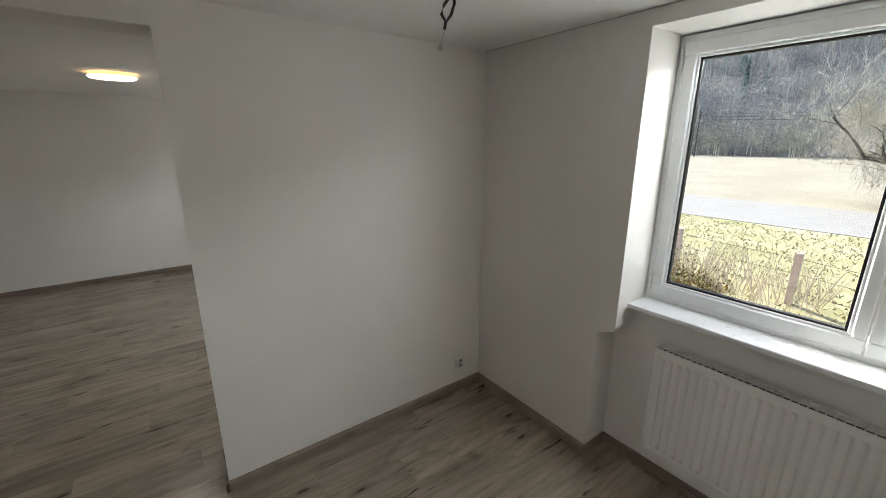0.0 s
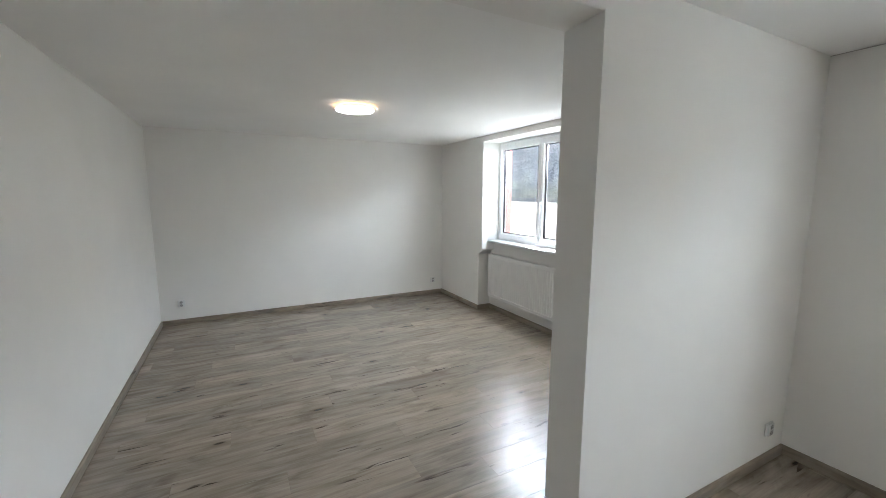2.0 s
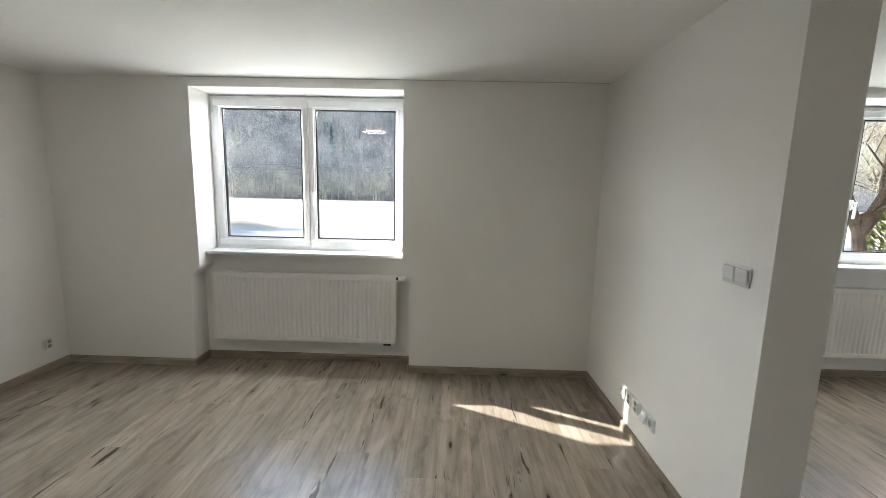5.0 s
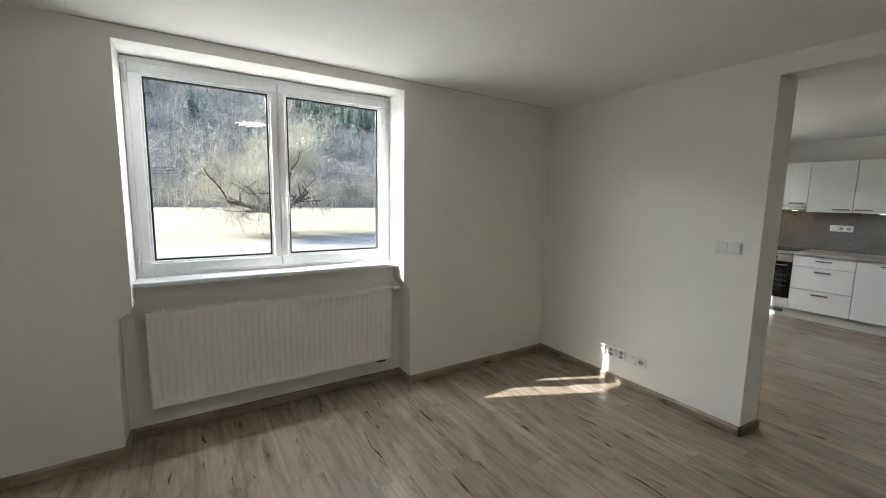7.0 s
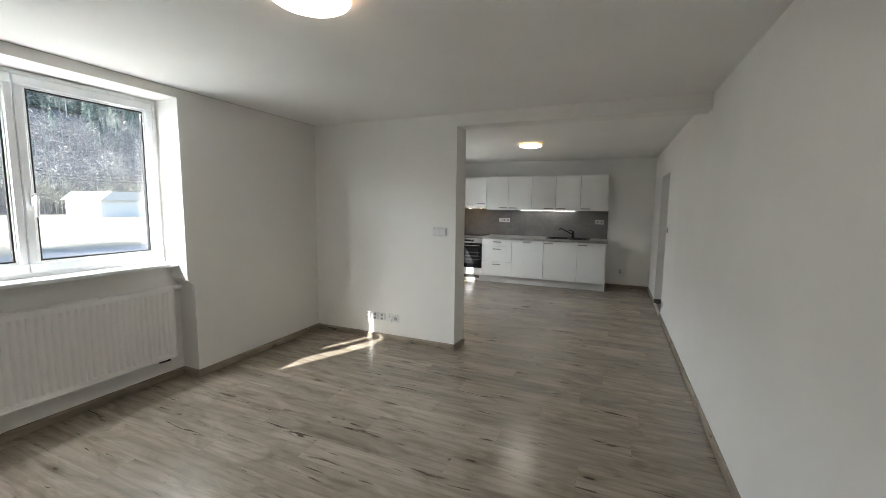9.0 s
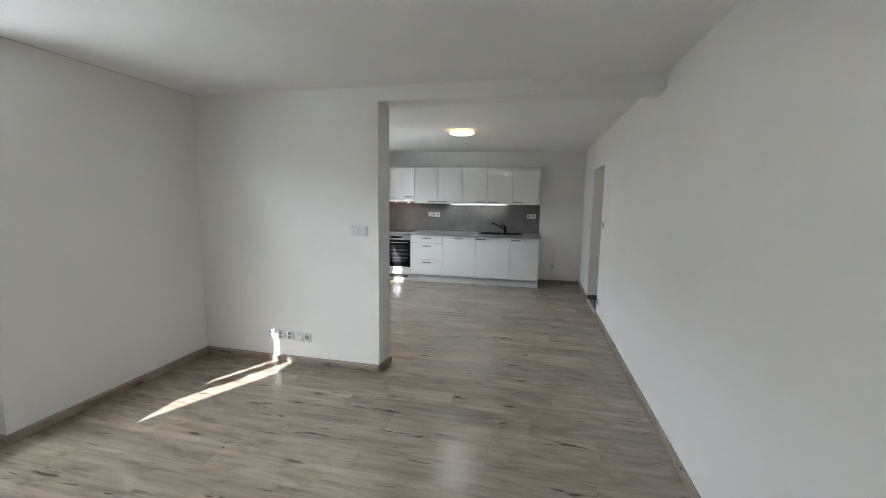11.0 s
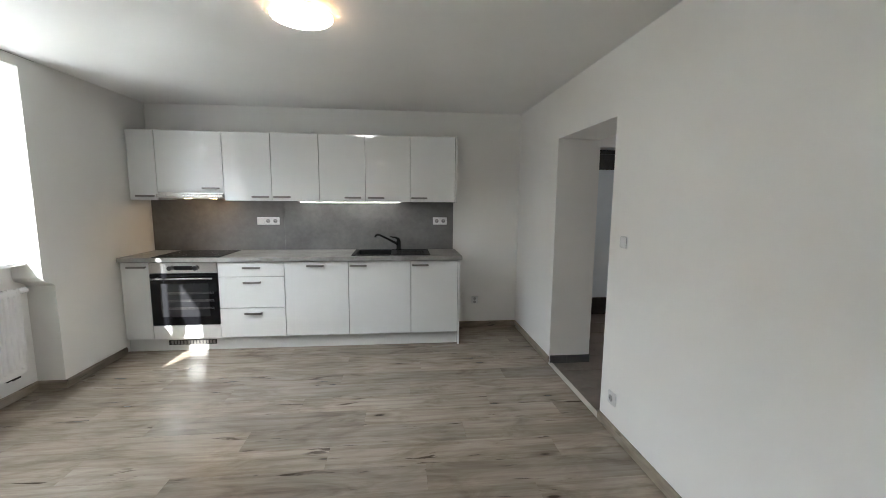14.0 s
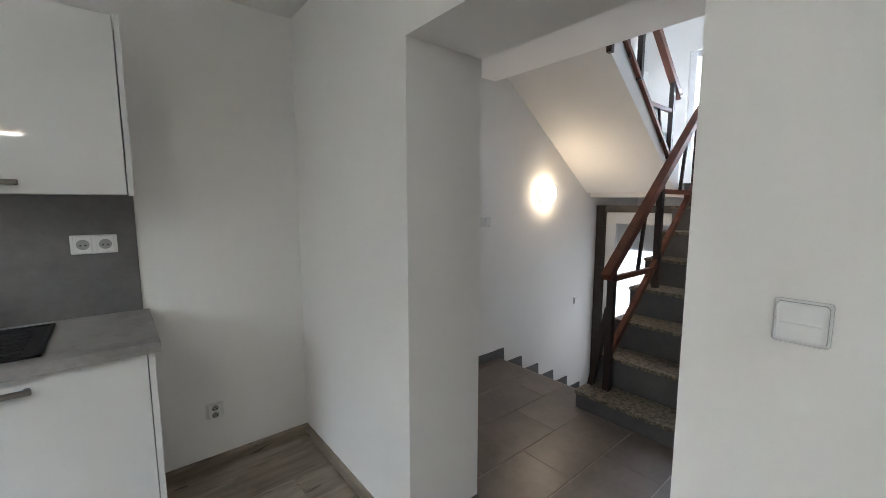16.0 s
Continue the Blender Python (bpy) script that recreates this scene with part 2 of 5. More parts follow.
GRASS_GROUND = mottled("dry_meadow", [(0.3, (0.24, 0.23, 0.11)), (0.5, (0.32, 0.30, 0.16)), (0.7, (0.44, 0.39, 0.26))], 0.35, 0.95, 0.6, 3)
FIELD = mottled("pale_stubble_field", [(0.3, (0.25, 0.225, 0.17)), (0.7, (0.33, 0.30, 0.235))], 0.25, 0.95, 0.5, 2)
ASPHALT = mottled("pale_asphalt", [(0.3, (0.25, 0.24, 0.225)), (0.7, (0.31, 0.30, 0.285))], 1.5, 0.85, 0.3, 40)
BARK = mottled("grey_bark", [(0.3, (0.05, 0.045, 0.038)), (0.7, (0.11, 0.10, 0.085))], 6, 0.9, 0.5, 30)
TWIG = mottled("pale_lichen_twigs", [(0.3, (0.36, 0.34, 0.28)), (0.7, (0.60, 0.57, 0.48))], 0.6, 0.9, 0.0)


def isle_mat(name, stops, rough=0.9, patch=0.0):
    m, nt, b, ln = node_mat(name)
    g = nt.nodes.new("ShaderNodeNewGeometry")
    col = ramp(nt, g.outputs["Random Per Island"], stops)
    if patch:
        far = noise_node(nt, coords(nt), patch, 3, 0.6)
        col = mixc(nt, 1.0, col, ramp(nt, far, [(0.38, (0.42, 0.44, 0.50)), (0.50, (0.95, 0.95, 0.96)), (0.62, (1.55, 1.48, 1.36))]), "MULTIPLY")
    ln.new(col, b.inputs["Base Color"])
    b.inputs["Roughness"].default_value = rough
    b.inputs["Specular IOR Level"].default_value = 0.05
    return m


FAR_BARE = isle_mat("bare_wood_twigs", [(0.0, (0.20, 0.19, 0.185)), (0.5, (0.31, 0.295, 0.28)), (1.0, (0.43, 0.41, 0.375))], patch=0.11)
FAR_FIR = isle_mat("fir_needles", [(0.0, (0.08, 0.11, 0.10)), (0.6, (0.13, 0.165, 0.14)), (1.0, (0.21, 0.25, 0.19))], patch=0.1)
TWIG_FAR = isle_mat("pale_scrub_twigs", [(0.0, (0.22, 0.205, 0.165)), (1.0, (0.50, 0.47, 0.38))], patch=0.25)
GRASS_BLADES = isle_mat("grass_blades", [(0.0, (0.25, 0.255, 0.13)), (0.5, (0.33, 0.32, 0.18)), (1.0, (0.43, 0.40, 0.26))], 0.8)
LEAVES = isle_mat("shrub_leaves", [(0.0, (0.10, 0.10, 0.03)), (0.5, (0.17, 0.15, 0.05)), (1.0, (0.27, 0.20, 0.08))], 0.5)
THUJA = isle_mat("thuja_foliage", [(0.0, (0.10, 0.13, 0.035)), (1.0, (0.30, 0.33, 0.10))], 0.7)
CONCRETE = mottled("weathered_concrete", [(0.3, (0.38, 0.365, 0.34)), (0.7, (0.52, 0.50, 0.465))], 8, 0.9, 0.4)
HILL_EARTH = mottled("leaf_litter_slope", [(0.3, (0.085, 0.08, 0.076)), (0.7, (0.14, 0.13, 0.12))], 0.05, 1.0, 0.2, 1)

# ---- mesh helpers ----


def add_box(bm, x0, x1, y0, y1, z0, z1, bev=0.0, seg=1):
    r = bmesh.ops.create_cube(bm, size=1.0)
    vs = r["verts"]
    for v in vs:
        v.co = Vector(((x0 + x1) / 2 + v.co.x * (x1 - x0), (y0 + y1) / 2 + v.co.y * (y1 - y0), (z0 + z1) / 2 + v.co.z * (z1 - z0)))
    if bev:
        es = list({e for v in vs for e in v.link_edges})
        bmesh.ops.bevel(bm, geom=es, offset=bev, segments=seg, affect="EDGES", profile=0.5)
    return bm


def box(x0, x1, y0, y1, z0, z1, bev=0.0, seg=1):
    return add_box(bmesh.new(), min(x0, x1), max(x0, x1), min(y0, y1), max(y0, y1), min(z0, z1), max(z0, z1), bev, seg)


def add_cyl(bm, r, depth, m, seg=24, r2=None, bev=0.0):
    out = bmesh.ops.create_cone(bm, cap_ends=True, segments=seg, radius1=r, radius2=r if r2 is None else r2, depth=depth, matrix=m)
    if bev:
        es = [e for e in {e for v in out["verts"] for e in v.link_edges} if any(len(f.verts) > 4 for f in e.link_faces)]
        bmesh.ops.bevel(bm, geom=es, offset=bev, segments=2, affect="EDGES", profile=0.5)
    return bm


def cyl(r, depth, m, seg=24, r2=None, bev=0.0):
    return add_cyl(bmesh.new(), r, depth, m, seg, r2, bev)


def add_prism(bm, outline, axis, a, b):
    """A polygon in the two axes other than axis, drawn out from a to b."""
    def at(p, c):
        return {"x": (c, p[0], p[1]), "y": (p[0], c, p[1]), "z": (p[0], p[1], c)}[axis]
    lo = [bm.verts.new(at(p, a)) for p in outline]
    hi = [bm.verts.new(at(p, b)) for p in outline]
    bm.faces.new(lo)
    bm.faces.new(list(reversed(hi)))
    for i in range(len(lo)):
        j = (i + 1) % len(lo)
        bm.faces.new((lo[i], hi[i], hi[j], lo[j]))
    bmesh.ops.recalc_face_normals(bm, faces=bm.faces)
    return bm


def prism(outline, axis, a, b):
    return add_prism(bmesh.new(), outline, axis, a, b)


def tube(points, radii, seg=8):
    """A round bar along a line of points."""
    return add_tube(bmesh.new(), points, radii, seg)


def add_tube(bm, points, radii, seg=8):
    pts = [Vector(p) for p in points]
    if isinstance(radii, (int, float)):
        radii = [radii] * len(pts)
    rings = []
    for i, p in enumerate(pts):
        d = (pts[min(i + 1, len(pts) - 1)] - pts[max(i - 1, 0)]).normalized()
        q = d.to_track_quat("Z", "Y")
        rings.append([bm.verts.new(p + q @ Vector((radii[i] * math.cos(2 * math.pi * k / seg), radii[i] * math.sin(2 * math.pi * k / seg), 0))) for k in range(seg)])
    for a, b in zip(rings, rings[1:]):
        for k in range(seg):
            bm.faces.new((a[k], a[(k + 1) % seg], b[(k + 1) % seg], b[k]))
    if seg > 2:
        bm.faces.new(list(reversed(rings[0])))
        bm.faces.new(rings[-1])
    return bm


def mesh_of(name, bm, material, smooth=False):
    me = bpy.data.meshes.new(name)
    bm.to_mesh(me)
    bm.free()
    me.materials.append(material)
    if smooth:
        for p in me.polygons:
            p.use_smooth = True
    return me


def part(name, bm, material, parent, label="", smooth=False):
    ob = new(name, mesh_of(name, bm, material, smooth))
    if parent:
        ob.parent = parent
    if label:
        ob["label"] = label
    return ob


def solid(name, bm, material, label="", category="", kind="", group="", smooth=False):
    return tagged(new(name, mesh_of(name, bm, material, smooth)), label, category, group, kind)


def thing(name, label, category, group="", kind="", at=(0, 0, 0)):
    ob = tagged(new(name), label, category, group, kind)
    ob.location = at
    ob.empty_display_size = 0.1
    return ob


# ---- plan ----
WX = 2.18      # window wall, room face
NX = 2.37       # back of the radiator niches
FX = 2.44       # room face of the window frames
OX = 2.615       # outer face of the facade
LX = -1.562      # long wall, room face
HX = -1.92      # long wall, hall face
KY = -2.006     # kitchen end wall
LY = 6.508      # living room end wall
PK, PL = 1.978, 2.186   # partition faces
PX, PX2 = 0.464, 0.480      # free end of the partition, kitchen and living room corner
BEAM = 2.19
CEIL = 2.305
DY0, DY1, DH = -0.947, -0.060, 1.900
HY = -2.07      # hall wall with the lamp
SILL, HEAD = 0.955, 2.234
WINDOWS = [(-0.725, 0.94, -0.82, 1.04), (3.708, 5.35, 3.648, 5.43)]

# ---- structure ----
bm = bmesh.new()
ys = [KY - 0.2]
for w0, w1, n0, n1 in WINDOWS:
    ys += [n0, n1]
ys.append(LY + 0.2)
for i in range(0, len(ys), 2):
    add_box(bm, WX, OX - 0.004, ys[i], ys[i + 1], -0.1, CEIL + 0.1)
for w0, w1, n0, n1 in WINDOWS:
    add_box(bm, NX, OX - 0.004, n0, n1, -0.1, SILL - 0.02)
    add_box(bm, WX, OX - 0.004, n0, n1, HEAD, CEIL + 0.1)
    add_prism(bm, [(n0, 0.765), (n0 + 0.02, 0.785), (w0 - 0.012, 0.815), (w0, 0.84), (w0, HEAD), (n0, HEAD)], "x", WX, OX - 0.004)
    add_prism(bm, [(n1, 0.765), (n1 - 0.02, 0.785), (w1 + 0.012, 0.815), (w1, 0.84), (w1, HEAD), (n1, HEAD)], "x", WX, OX - 0.004)
wall_e = solid("wall_east", bm, PAINT, "white plastered window wall with radiator niches", "wall", "structure")
bm = bmesh.new()
ext = [(-9.0, WINDOWS[0][0]), (WINDOWS[0][1], WINDOWS[1][0]), (WINDOWS[1][1], 9.5)]
for a, b in ext:
    add_box(bm, OX, OX + 0.03, a, b, -1.6, 5.5)
for w0, w1, n0, n1 in WINDOWS:
    add_box(bm, OX, OX + 0.03, w0, w1, -1.6, SILL - 0.03)
    add_box(bm, OX, OX + 0.03, w0, w1, HEAD, 5.5)
    for y in (w0, w1 - 0.006):
        add_box(bm, FX + 0.08, OX - 0.001, y, y + 0.006, SILL - 0.02, HEAD)
solid("wall_facade", bm, FACADE_RED, "red rendered outer face of the house", "facade", "structure")
solid("wall_south", box(LX - 0.3, WX + 0.1, KY - 0.2, KY, -0.1, CEIL + 0.1), PAINT, "white plastered kitchen end wall", "wall", "structure")
solid("wall_north", box(HX, WX + 0.1, LY, LY + 0.2, -0.1, CEIL + 0.1), PAINT, "white plastered living room end wall", "wall", "structure")
bm = bmesh.new()
add_box(bm, HX, LX, DY1, LY + 0.1, -0.1, CEIL + 0.1)
add_box(bm, HX, LX, KY - 0.1, DY0, -0.1, CEIL + 0.1)
add_box(bm, HX, LX, DY0, DY1, DH, CEIL + 0.1)
solid("wall_west", bm, PAINT, "long white plastered wall with the passage to the stairs", "wall", "structure")
bm = bmesh.new()
add_prism(bm, [(PX, PK), (WX + 0.02, PK), (WX + 0.02, PL), (PX2, PL)], "z", -0.1, CEIL + 0.05)
add_box(bm, LX - 0.02, PX2 + 0.02, PK + 0.0005, PL - 0.0005, BEAM, CEIL + 0.05, 0.004)
solid("wall_partition", bm, PAINT, "white partition with a beam over the wide opening", "wall", "structure")
solid("ceiling", box(LX - 0.2, WX + 0.2, KY - 0.1, LY + 0.1, CEIL, CEIL + 0.1), CEIL_PAINT, "smooth white ceiling over both rooms", "ceiling", "structure")
for y0, y1 in ((-0.85, PK), (PL, 5.5)):
    solid("ceiling_joint", box(WX - 0.0022, WX + 0.01, y0, y1, CEIL - 0.0045, CEIL - 0.0005), JOINT, "fine dark crack between window wall and ceiling", "joint", "structure")

# ---- windows ----


def rim(bm, y0, y1, z0, z1, w, x0, x1, bev=0.004, wa=None, wb=None):
    """Four bars round an opening in the plane of the window wall; wa and wb: widths of the two uprights."""
    wa, wb = wa or w, wb or w
    add_box(bm, x0, x1, y0, y1, z1 - w, z1, bev)
    add_box(bm, x0, x1, y0, y1, z0, z0 + w, bev)
    add_box(bm, x0 + 0.001, x1 - 0.001, y0, y0 + wa, z0 + w - 0.003, z1 - w + 0.003, bev)
    add_box(bm, x0 + 0.001, x1 - 0.001, y1 - wb, y1, z0 + w - 0.003, z1 - w + 0.003, bev)
    return bm


def hinge(y, z):
    bm = cyl(0.008, 0.085, pose(FX - 0.012, y, z), 12, bev=0.002)
    return add_box(bm, FX - 0.014, FX + 0.004, y - 0.006, y + 0.006, z - 0.035, z + 0.035, 0.002)


def window(name, w0, w1):
    win = thing(name, "white plastic two-sash window with a centre handle, closed", "window", "windows", "structure", (0, 0, 0))
    z0, z1 = SILL, HEAD - 0.004
    part("window_frame", rim(bmesh.new(), w0, w1, z0, z1, 0.05, FX, FX + 0.075), PVC, win)
    mid = (w0 + w1) / 2
    for a, b, first in ((w0 + 0.03, mid - 0.002, True), (mid + 0.002, w1 - 0.03, False)):
        wa, wb = (0.056, 0.045) if first else (0.045, 0.056)
        sash = part("sash", rim(bmesh.new(), a, b, z0 + 0.03, z1 - 0.028, 0.062, FX - 0.012, FX + 0.06, 0.006, wa, wb), PVC, win)
        part("glazing_bead", rim(bmesh.new(), a + wa - 0.002, b - wb + 0.002, z0 + 0.09, z1 - 0.088, 0.014, FX - 0.002, FX + 0.02, 0.004), PVC, sash)
        part("gasket", rim(bmesh.new(), a + wa + 0.010, b - wb - 0.010, z0 + 0.102, z1 - 0.10, 0.011, FX + 0.004, FX + 0.03, 0.0), GASKET, sash)
        pane = part("pane", box(FX + 0.018, FX + 0.024, a + wa + 0.008, b - wb - 0.008, z0 + 0.10, z1 - 0.098), GLASS, sash, "clear double glazing")
        pane.visible_shadow = False
        y = a - 0.008 if first else b + 0.008
        part("hinge", hinge(y, z0 + 0.09), PVC, sash)
        part("hinge", hinge(y, z1 - 0.10), PVC, sash)
    hz = 1.45
    bm = box(FX - 0.026, FX - 0.012, mid - 0.058, mid - 0.028, hz - 0.04, hz + 0.04, 0.005, 2)
    add_cyl(bm, 0.009, 0.04, pose(FX - 0.04, mid - 0.043, hz + 0.015, 0, 90, 0), 12)
    add_tube(bm, [(FX - 0.06, mid - 0.043, hz + 0.025), (FX - 0.062, mid - 0.043, hz), (FX - 0.056, mid - 0.043, hz - 0.06), (FX - 0.05, mid - 0.043, hz - 0.11)], [0.010, 0.011, 0.0105, 0.009], 10)
    part("window_handle", bm, PVC, win, "white lever handle pointing down", True)
    part("window_sill", box(2.267, FX + 0.01, w0 + 0.002, w1 - 0.002, SILL - 0.022, SILL + 0.004, 0.006, 2), PVC, win, "white plastic inner sill")
    part("outer_sill", prism([(FX + 0.07, SILL), (FX + 0.07, SILL - 0.02), (OX + 0.06, SILL - 0.05), (OX + 0.06, SILL - 0.04)], "y", w0 - 0.0, w1 + 0.0), PVC, win)
    return win


window("window_1", *WINDOWS[0][:2])
window("window_2", *WINDOWS[1][:2])

# ---- radiators ----


def radiator(y0, y1, z0, z1, valve_y):
    rad = thing("radiator", "white steel panel radiator with fluted front under the window", "radiator", "panel radiators", at=(0, 0, 0))
    xf, xb = 2.252, 2.325
    n = int((y1 - y0 - 0.04) / 0.0385)
    bm = bmesh.new()
    cols = []
    per = 8
    step = (y1 - y0 - 0.05) / (n * per)
    for i in range(n * per + 1):
        y = y0 + 0.025 + i * step
        ph = (i % per) / per
        d = 0.010 * (0.5 - 0.5 * math.cos(2 * math.pi * ph)) ** 2.2
        cols.append([(xf + 0.002, y, z0 + 0.012), (xf + 0.002, y, z0 + 0.036), (xf + 0.002 + d, y, z0 + 0.044), (xf + 0.002 + d, y, z1 - 0.05), (xf + 0.002, y, z1 - 0.035), (xf + 0.002, y, z1 - 0.015)])
    grid = [[bm.verts.new(p) for p in c] for c in cols]
    for a, b in zip(grid, grid[1:]):
        for k in range(5):
            bm.faces.new((a[k], a[k + 1], b[k + 1], b[k]))
    add_box(bm, xf + 0.012, xf + 0.02, y0 + 0.01, y1 - 0.01, z0 + 0.012, z1 - 0.012)
    add_box(bm, xf, xf + 0.014, y0 + 0.006, y1 - 0.006, z0, z0 + 0.014, 0.004, 2)
    add_box(bm, xf, xf + 0.014, y0 + 0.006, y1 - 0.006, z1 - 0.02, z1 - 0.004, 0.004, 2)
    add_box(bm, xf, xf + 0.014, y0 + 0.004, y0 + 0.026, z0 + 0.004, z1 - 0.006, 0.004, 2)
    add_box(bm, xf, xf + 0.014, y1 - 0.026, y1 - 0.004, z0 + 0.004, z1 - 0.006, 0.004, 2)
    part("front_panel", bm, ENAMEL, rad)
    part("back_panel", box(xb - 0.014, xb, y0 + 0.006, y1 - 0.006, z0, z1 - 0.01, 0.004), ENAMEL, rad)
    for a, b in ((y0, y0 + 0.004), (y1 - 0.004, y1)):
        part("side_cover", box(xf + 0.001, xb, a, b, z0 + 0.01, z1 - 0.002, 0.0015), ENAMEL, rad)
    bm = bmesh.new()
    add_box(bm, xf + 0.001, xf + 0.007, y0 + 0.002, y1 - 0.002, z1 - 0.006, z1 + 0.001)
    add_box(bm, xb - 0.007, xb - 0.001, y0 + 0.002, y1 - 0.002, z1 - 0.006, z1 + 0.001)
    add_box(bm, (xf + xb) / 2 - 0.002, (xf + xb) / 2 + 0.002, y0 + 0.002, y1 - 0.002, z1 - 0.005, z1)
    k = int((y1 - y0) / 0.026)
    for i in range(k + 1):
        y = y0 + 0.004 + (y1 - y0 - 0.008) * i / k
        add_box(bm, xf + 0.005, xb - 0.005, y - 0.0025, y + 0.0025, z1 - 0.005, z1)
    part("top_grille", bm, ENAMEL, rad)
    # dark strip set under the slats as the shade inside the radiator
    part("grille_shadow_gap", box(xf + 0.016, xb - 0.016, y0 + 0.008, y1 - 0.008, z1 - 0.024, z1 - 0.020), STEEL_DARK, rad)
    s = -1 if valve_y < (y0 + y1) / 2 else 1
    bm = cyl(0.019, 0.062, pose((xf + xb) / 2, valve_y + s * 0.048, z1 - 0.024, 90, 0, 0), 20, 0.022, 0.003)
    part("thermostat_head", bm, SOCKET, rad, "white thermostatic valve head", True)
    part("valve_body", cyl(0.011, 0.03, pose((xf + xb) / 2, valve_y + s * 0.008, z1 - 0.022, 90, 0, 0), 16), STEEL_DARK, rad)
    bm = box((xf + xb) / 2 - 0.02, (xf + xb) / 2 + 0.012, valve_y - s * 0.075 - 0.03, valve_y - s * 0.075 + 0.03, z0 - 0.022, z0 - 0.004, 0.004)
    for d in (-0.025, 0.025):
        add_cyl(bm, 0.009, 0.02, pose((xf + xb) / 2, valve_y - s * 0.075 + d, z0 - 0.008), 12)
        add_tube(bm, [((xf + xb) / 2, valve_y - s * 0.075 + d, z0 - 0.018), ((xf + xb) / 2 + 0.02, valve_y - s * 0.075 + d, z0 - 0.028), (NX + 0.01, valve_y - s * 0.075 + d, z0 - 0.028)], 0.007, 8)
    part("connection_block", bm, STEEL_DARK, rad, "dark valve block with two pipes into the wall")
    for y in (y0 + 0.25, y1 - 0.25):
        part("wall_bracket", box(xb - 0.002, NX + 0.002, y - 0.015, y + 0.015, z0 + 0.06, z1 - 0.06), ENAMEL, rad)
    return rad


radiator(3.771, 5.304, 0.205, 0.783, 3.771)
radiator(-0.64, 0.768, 0.205, 0.785, -0.64)

# ---- skirting ----
SK_H, SK_D = 0.058, 0.016


def skirt(x0, y0, x1, y1, nx, ny):
    """A strip along a wall from one point to the other, its face towards (nx, ny)."""
    along_x = abs(x1 - x0) > abs(y1 - y0)
    prof = [(0, -0.01), (SK_D, -0.01), (SK_D, SK_H - 0.014), (SK_D * 0.55, SK_H - 0.002), (SK_D * 0.3, SK_H), (0, SK_H)]
    if along_x:
        bm = prism([(y0 + ny * a, b) for a, b in prof], "x", min(x0, x1), max(x0, x1))
        return solid("baseboard", bm, SKIRT_X, "grey-brown wood-look skirting board", "baseboard", "structure")
    bm = prism([(x0 + nx * a, b) for a, b in prof], "y", min(y0, y1), max(y0, y1))
    return solid("baseboard", bm, SKIRT_Y, "grey-brown wood-look skirting board", "baseboard", "structure")


(w0a, w1a, n0a, n1a), (w0b, w1b, n0b, n1b) = WINDOWS
skirt(LX, LY, WX, LY, 0, -1)
skirt(WX, n1b, WX, LY, -1, 0)
skirt(NX, n0b, NX, n1b, -1, 0)
for n0, n1 in ((n0a, n1a), (n0b, n1b)):
    skirt(WX - SK_D, n0, NX, n0, 0, 1)
    skirt(WX - SK_D, n1, NX, n1, 0, -1)
skirt(WX, PL, WX, n0b, -1, 0)
skirt(PX2 - SK_D, PL, WX, PL, 0, 1)
prof = [(PX - SK_D, PK - SK_D), (PX, PK - SK_D), (PX2, PL + SK_D), (PX2 - SK_D, PL + SK_D)]
solid("baseboard", prism(prof, "z", -0.01, SK_H), SKIRT_Y, "grey-brown wood-look skirting round the partition end", "baseboard", "structure")
skirt(PX - SK_D, PK, WX, PK, 0, -1)
skirt(WX, n1a, WX, PK, -1, 0)
skirt(NX, n0a, NX, n1a, -1, 0)
skirt(WX, -1.47, WX, n0a, -1, 0)
skirt(LX, DY1, LX, LY, 1, 0)
skirt(LX, KY, LX, DY0, 1, 0)
solid("baseboard_joint", box(LX, LX + SK_D + 0.0025, 1.53, 1.548, -0.01, SK_H + 0.002, 0.0015), SKIRT_Y, "small wood-look joint clip on the skirting", "baseboard", "structure")
skirt(LX, KY, -0.845, KY, 0, 1)

# ---- kitchen ----
KF = -1.47          # fronts of the base units
UF = -1.68          # fronts of the wall units
WT = 0.872          # worktop
UZ0, UZ1 = 1.378, 2.006


def handle(xc, z, yf, length=0.155):
    """A flat bar on two feet, along x."""
    bm = box(xc - length / 2, xc + length / 2, yf + 0.020, yf + 0.032, z - 0.0085, z + 0.0085, 0.002)
    for s in (-1, 1):
        add_box(bm, xc + s * (length / 2 - 0.012) - 0.007, xc + s * (length / 2 - 0.012) + 0.007, yf - 0.001, yf + 0.022, z - 0.006, z + 0.006, 0.0015)
    return bm


def front(unit, x0, x1, z0, z1, yf, hx, hz, name="door"):
    d = part(name, box(x0 + 0.003, x1 - 0.003, yf - 0.018, yf, z0 + 0.0025, z1 - 0.0025, 0.0012), GLOSS_WHITE, unit)
    if hx is not None:
        part("handle", handle(hx, hz, yf), HANDLE, d, "flat brushed steel bar handle")
    return d


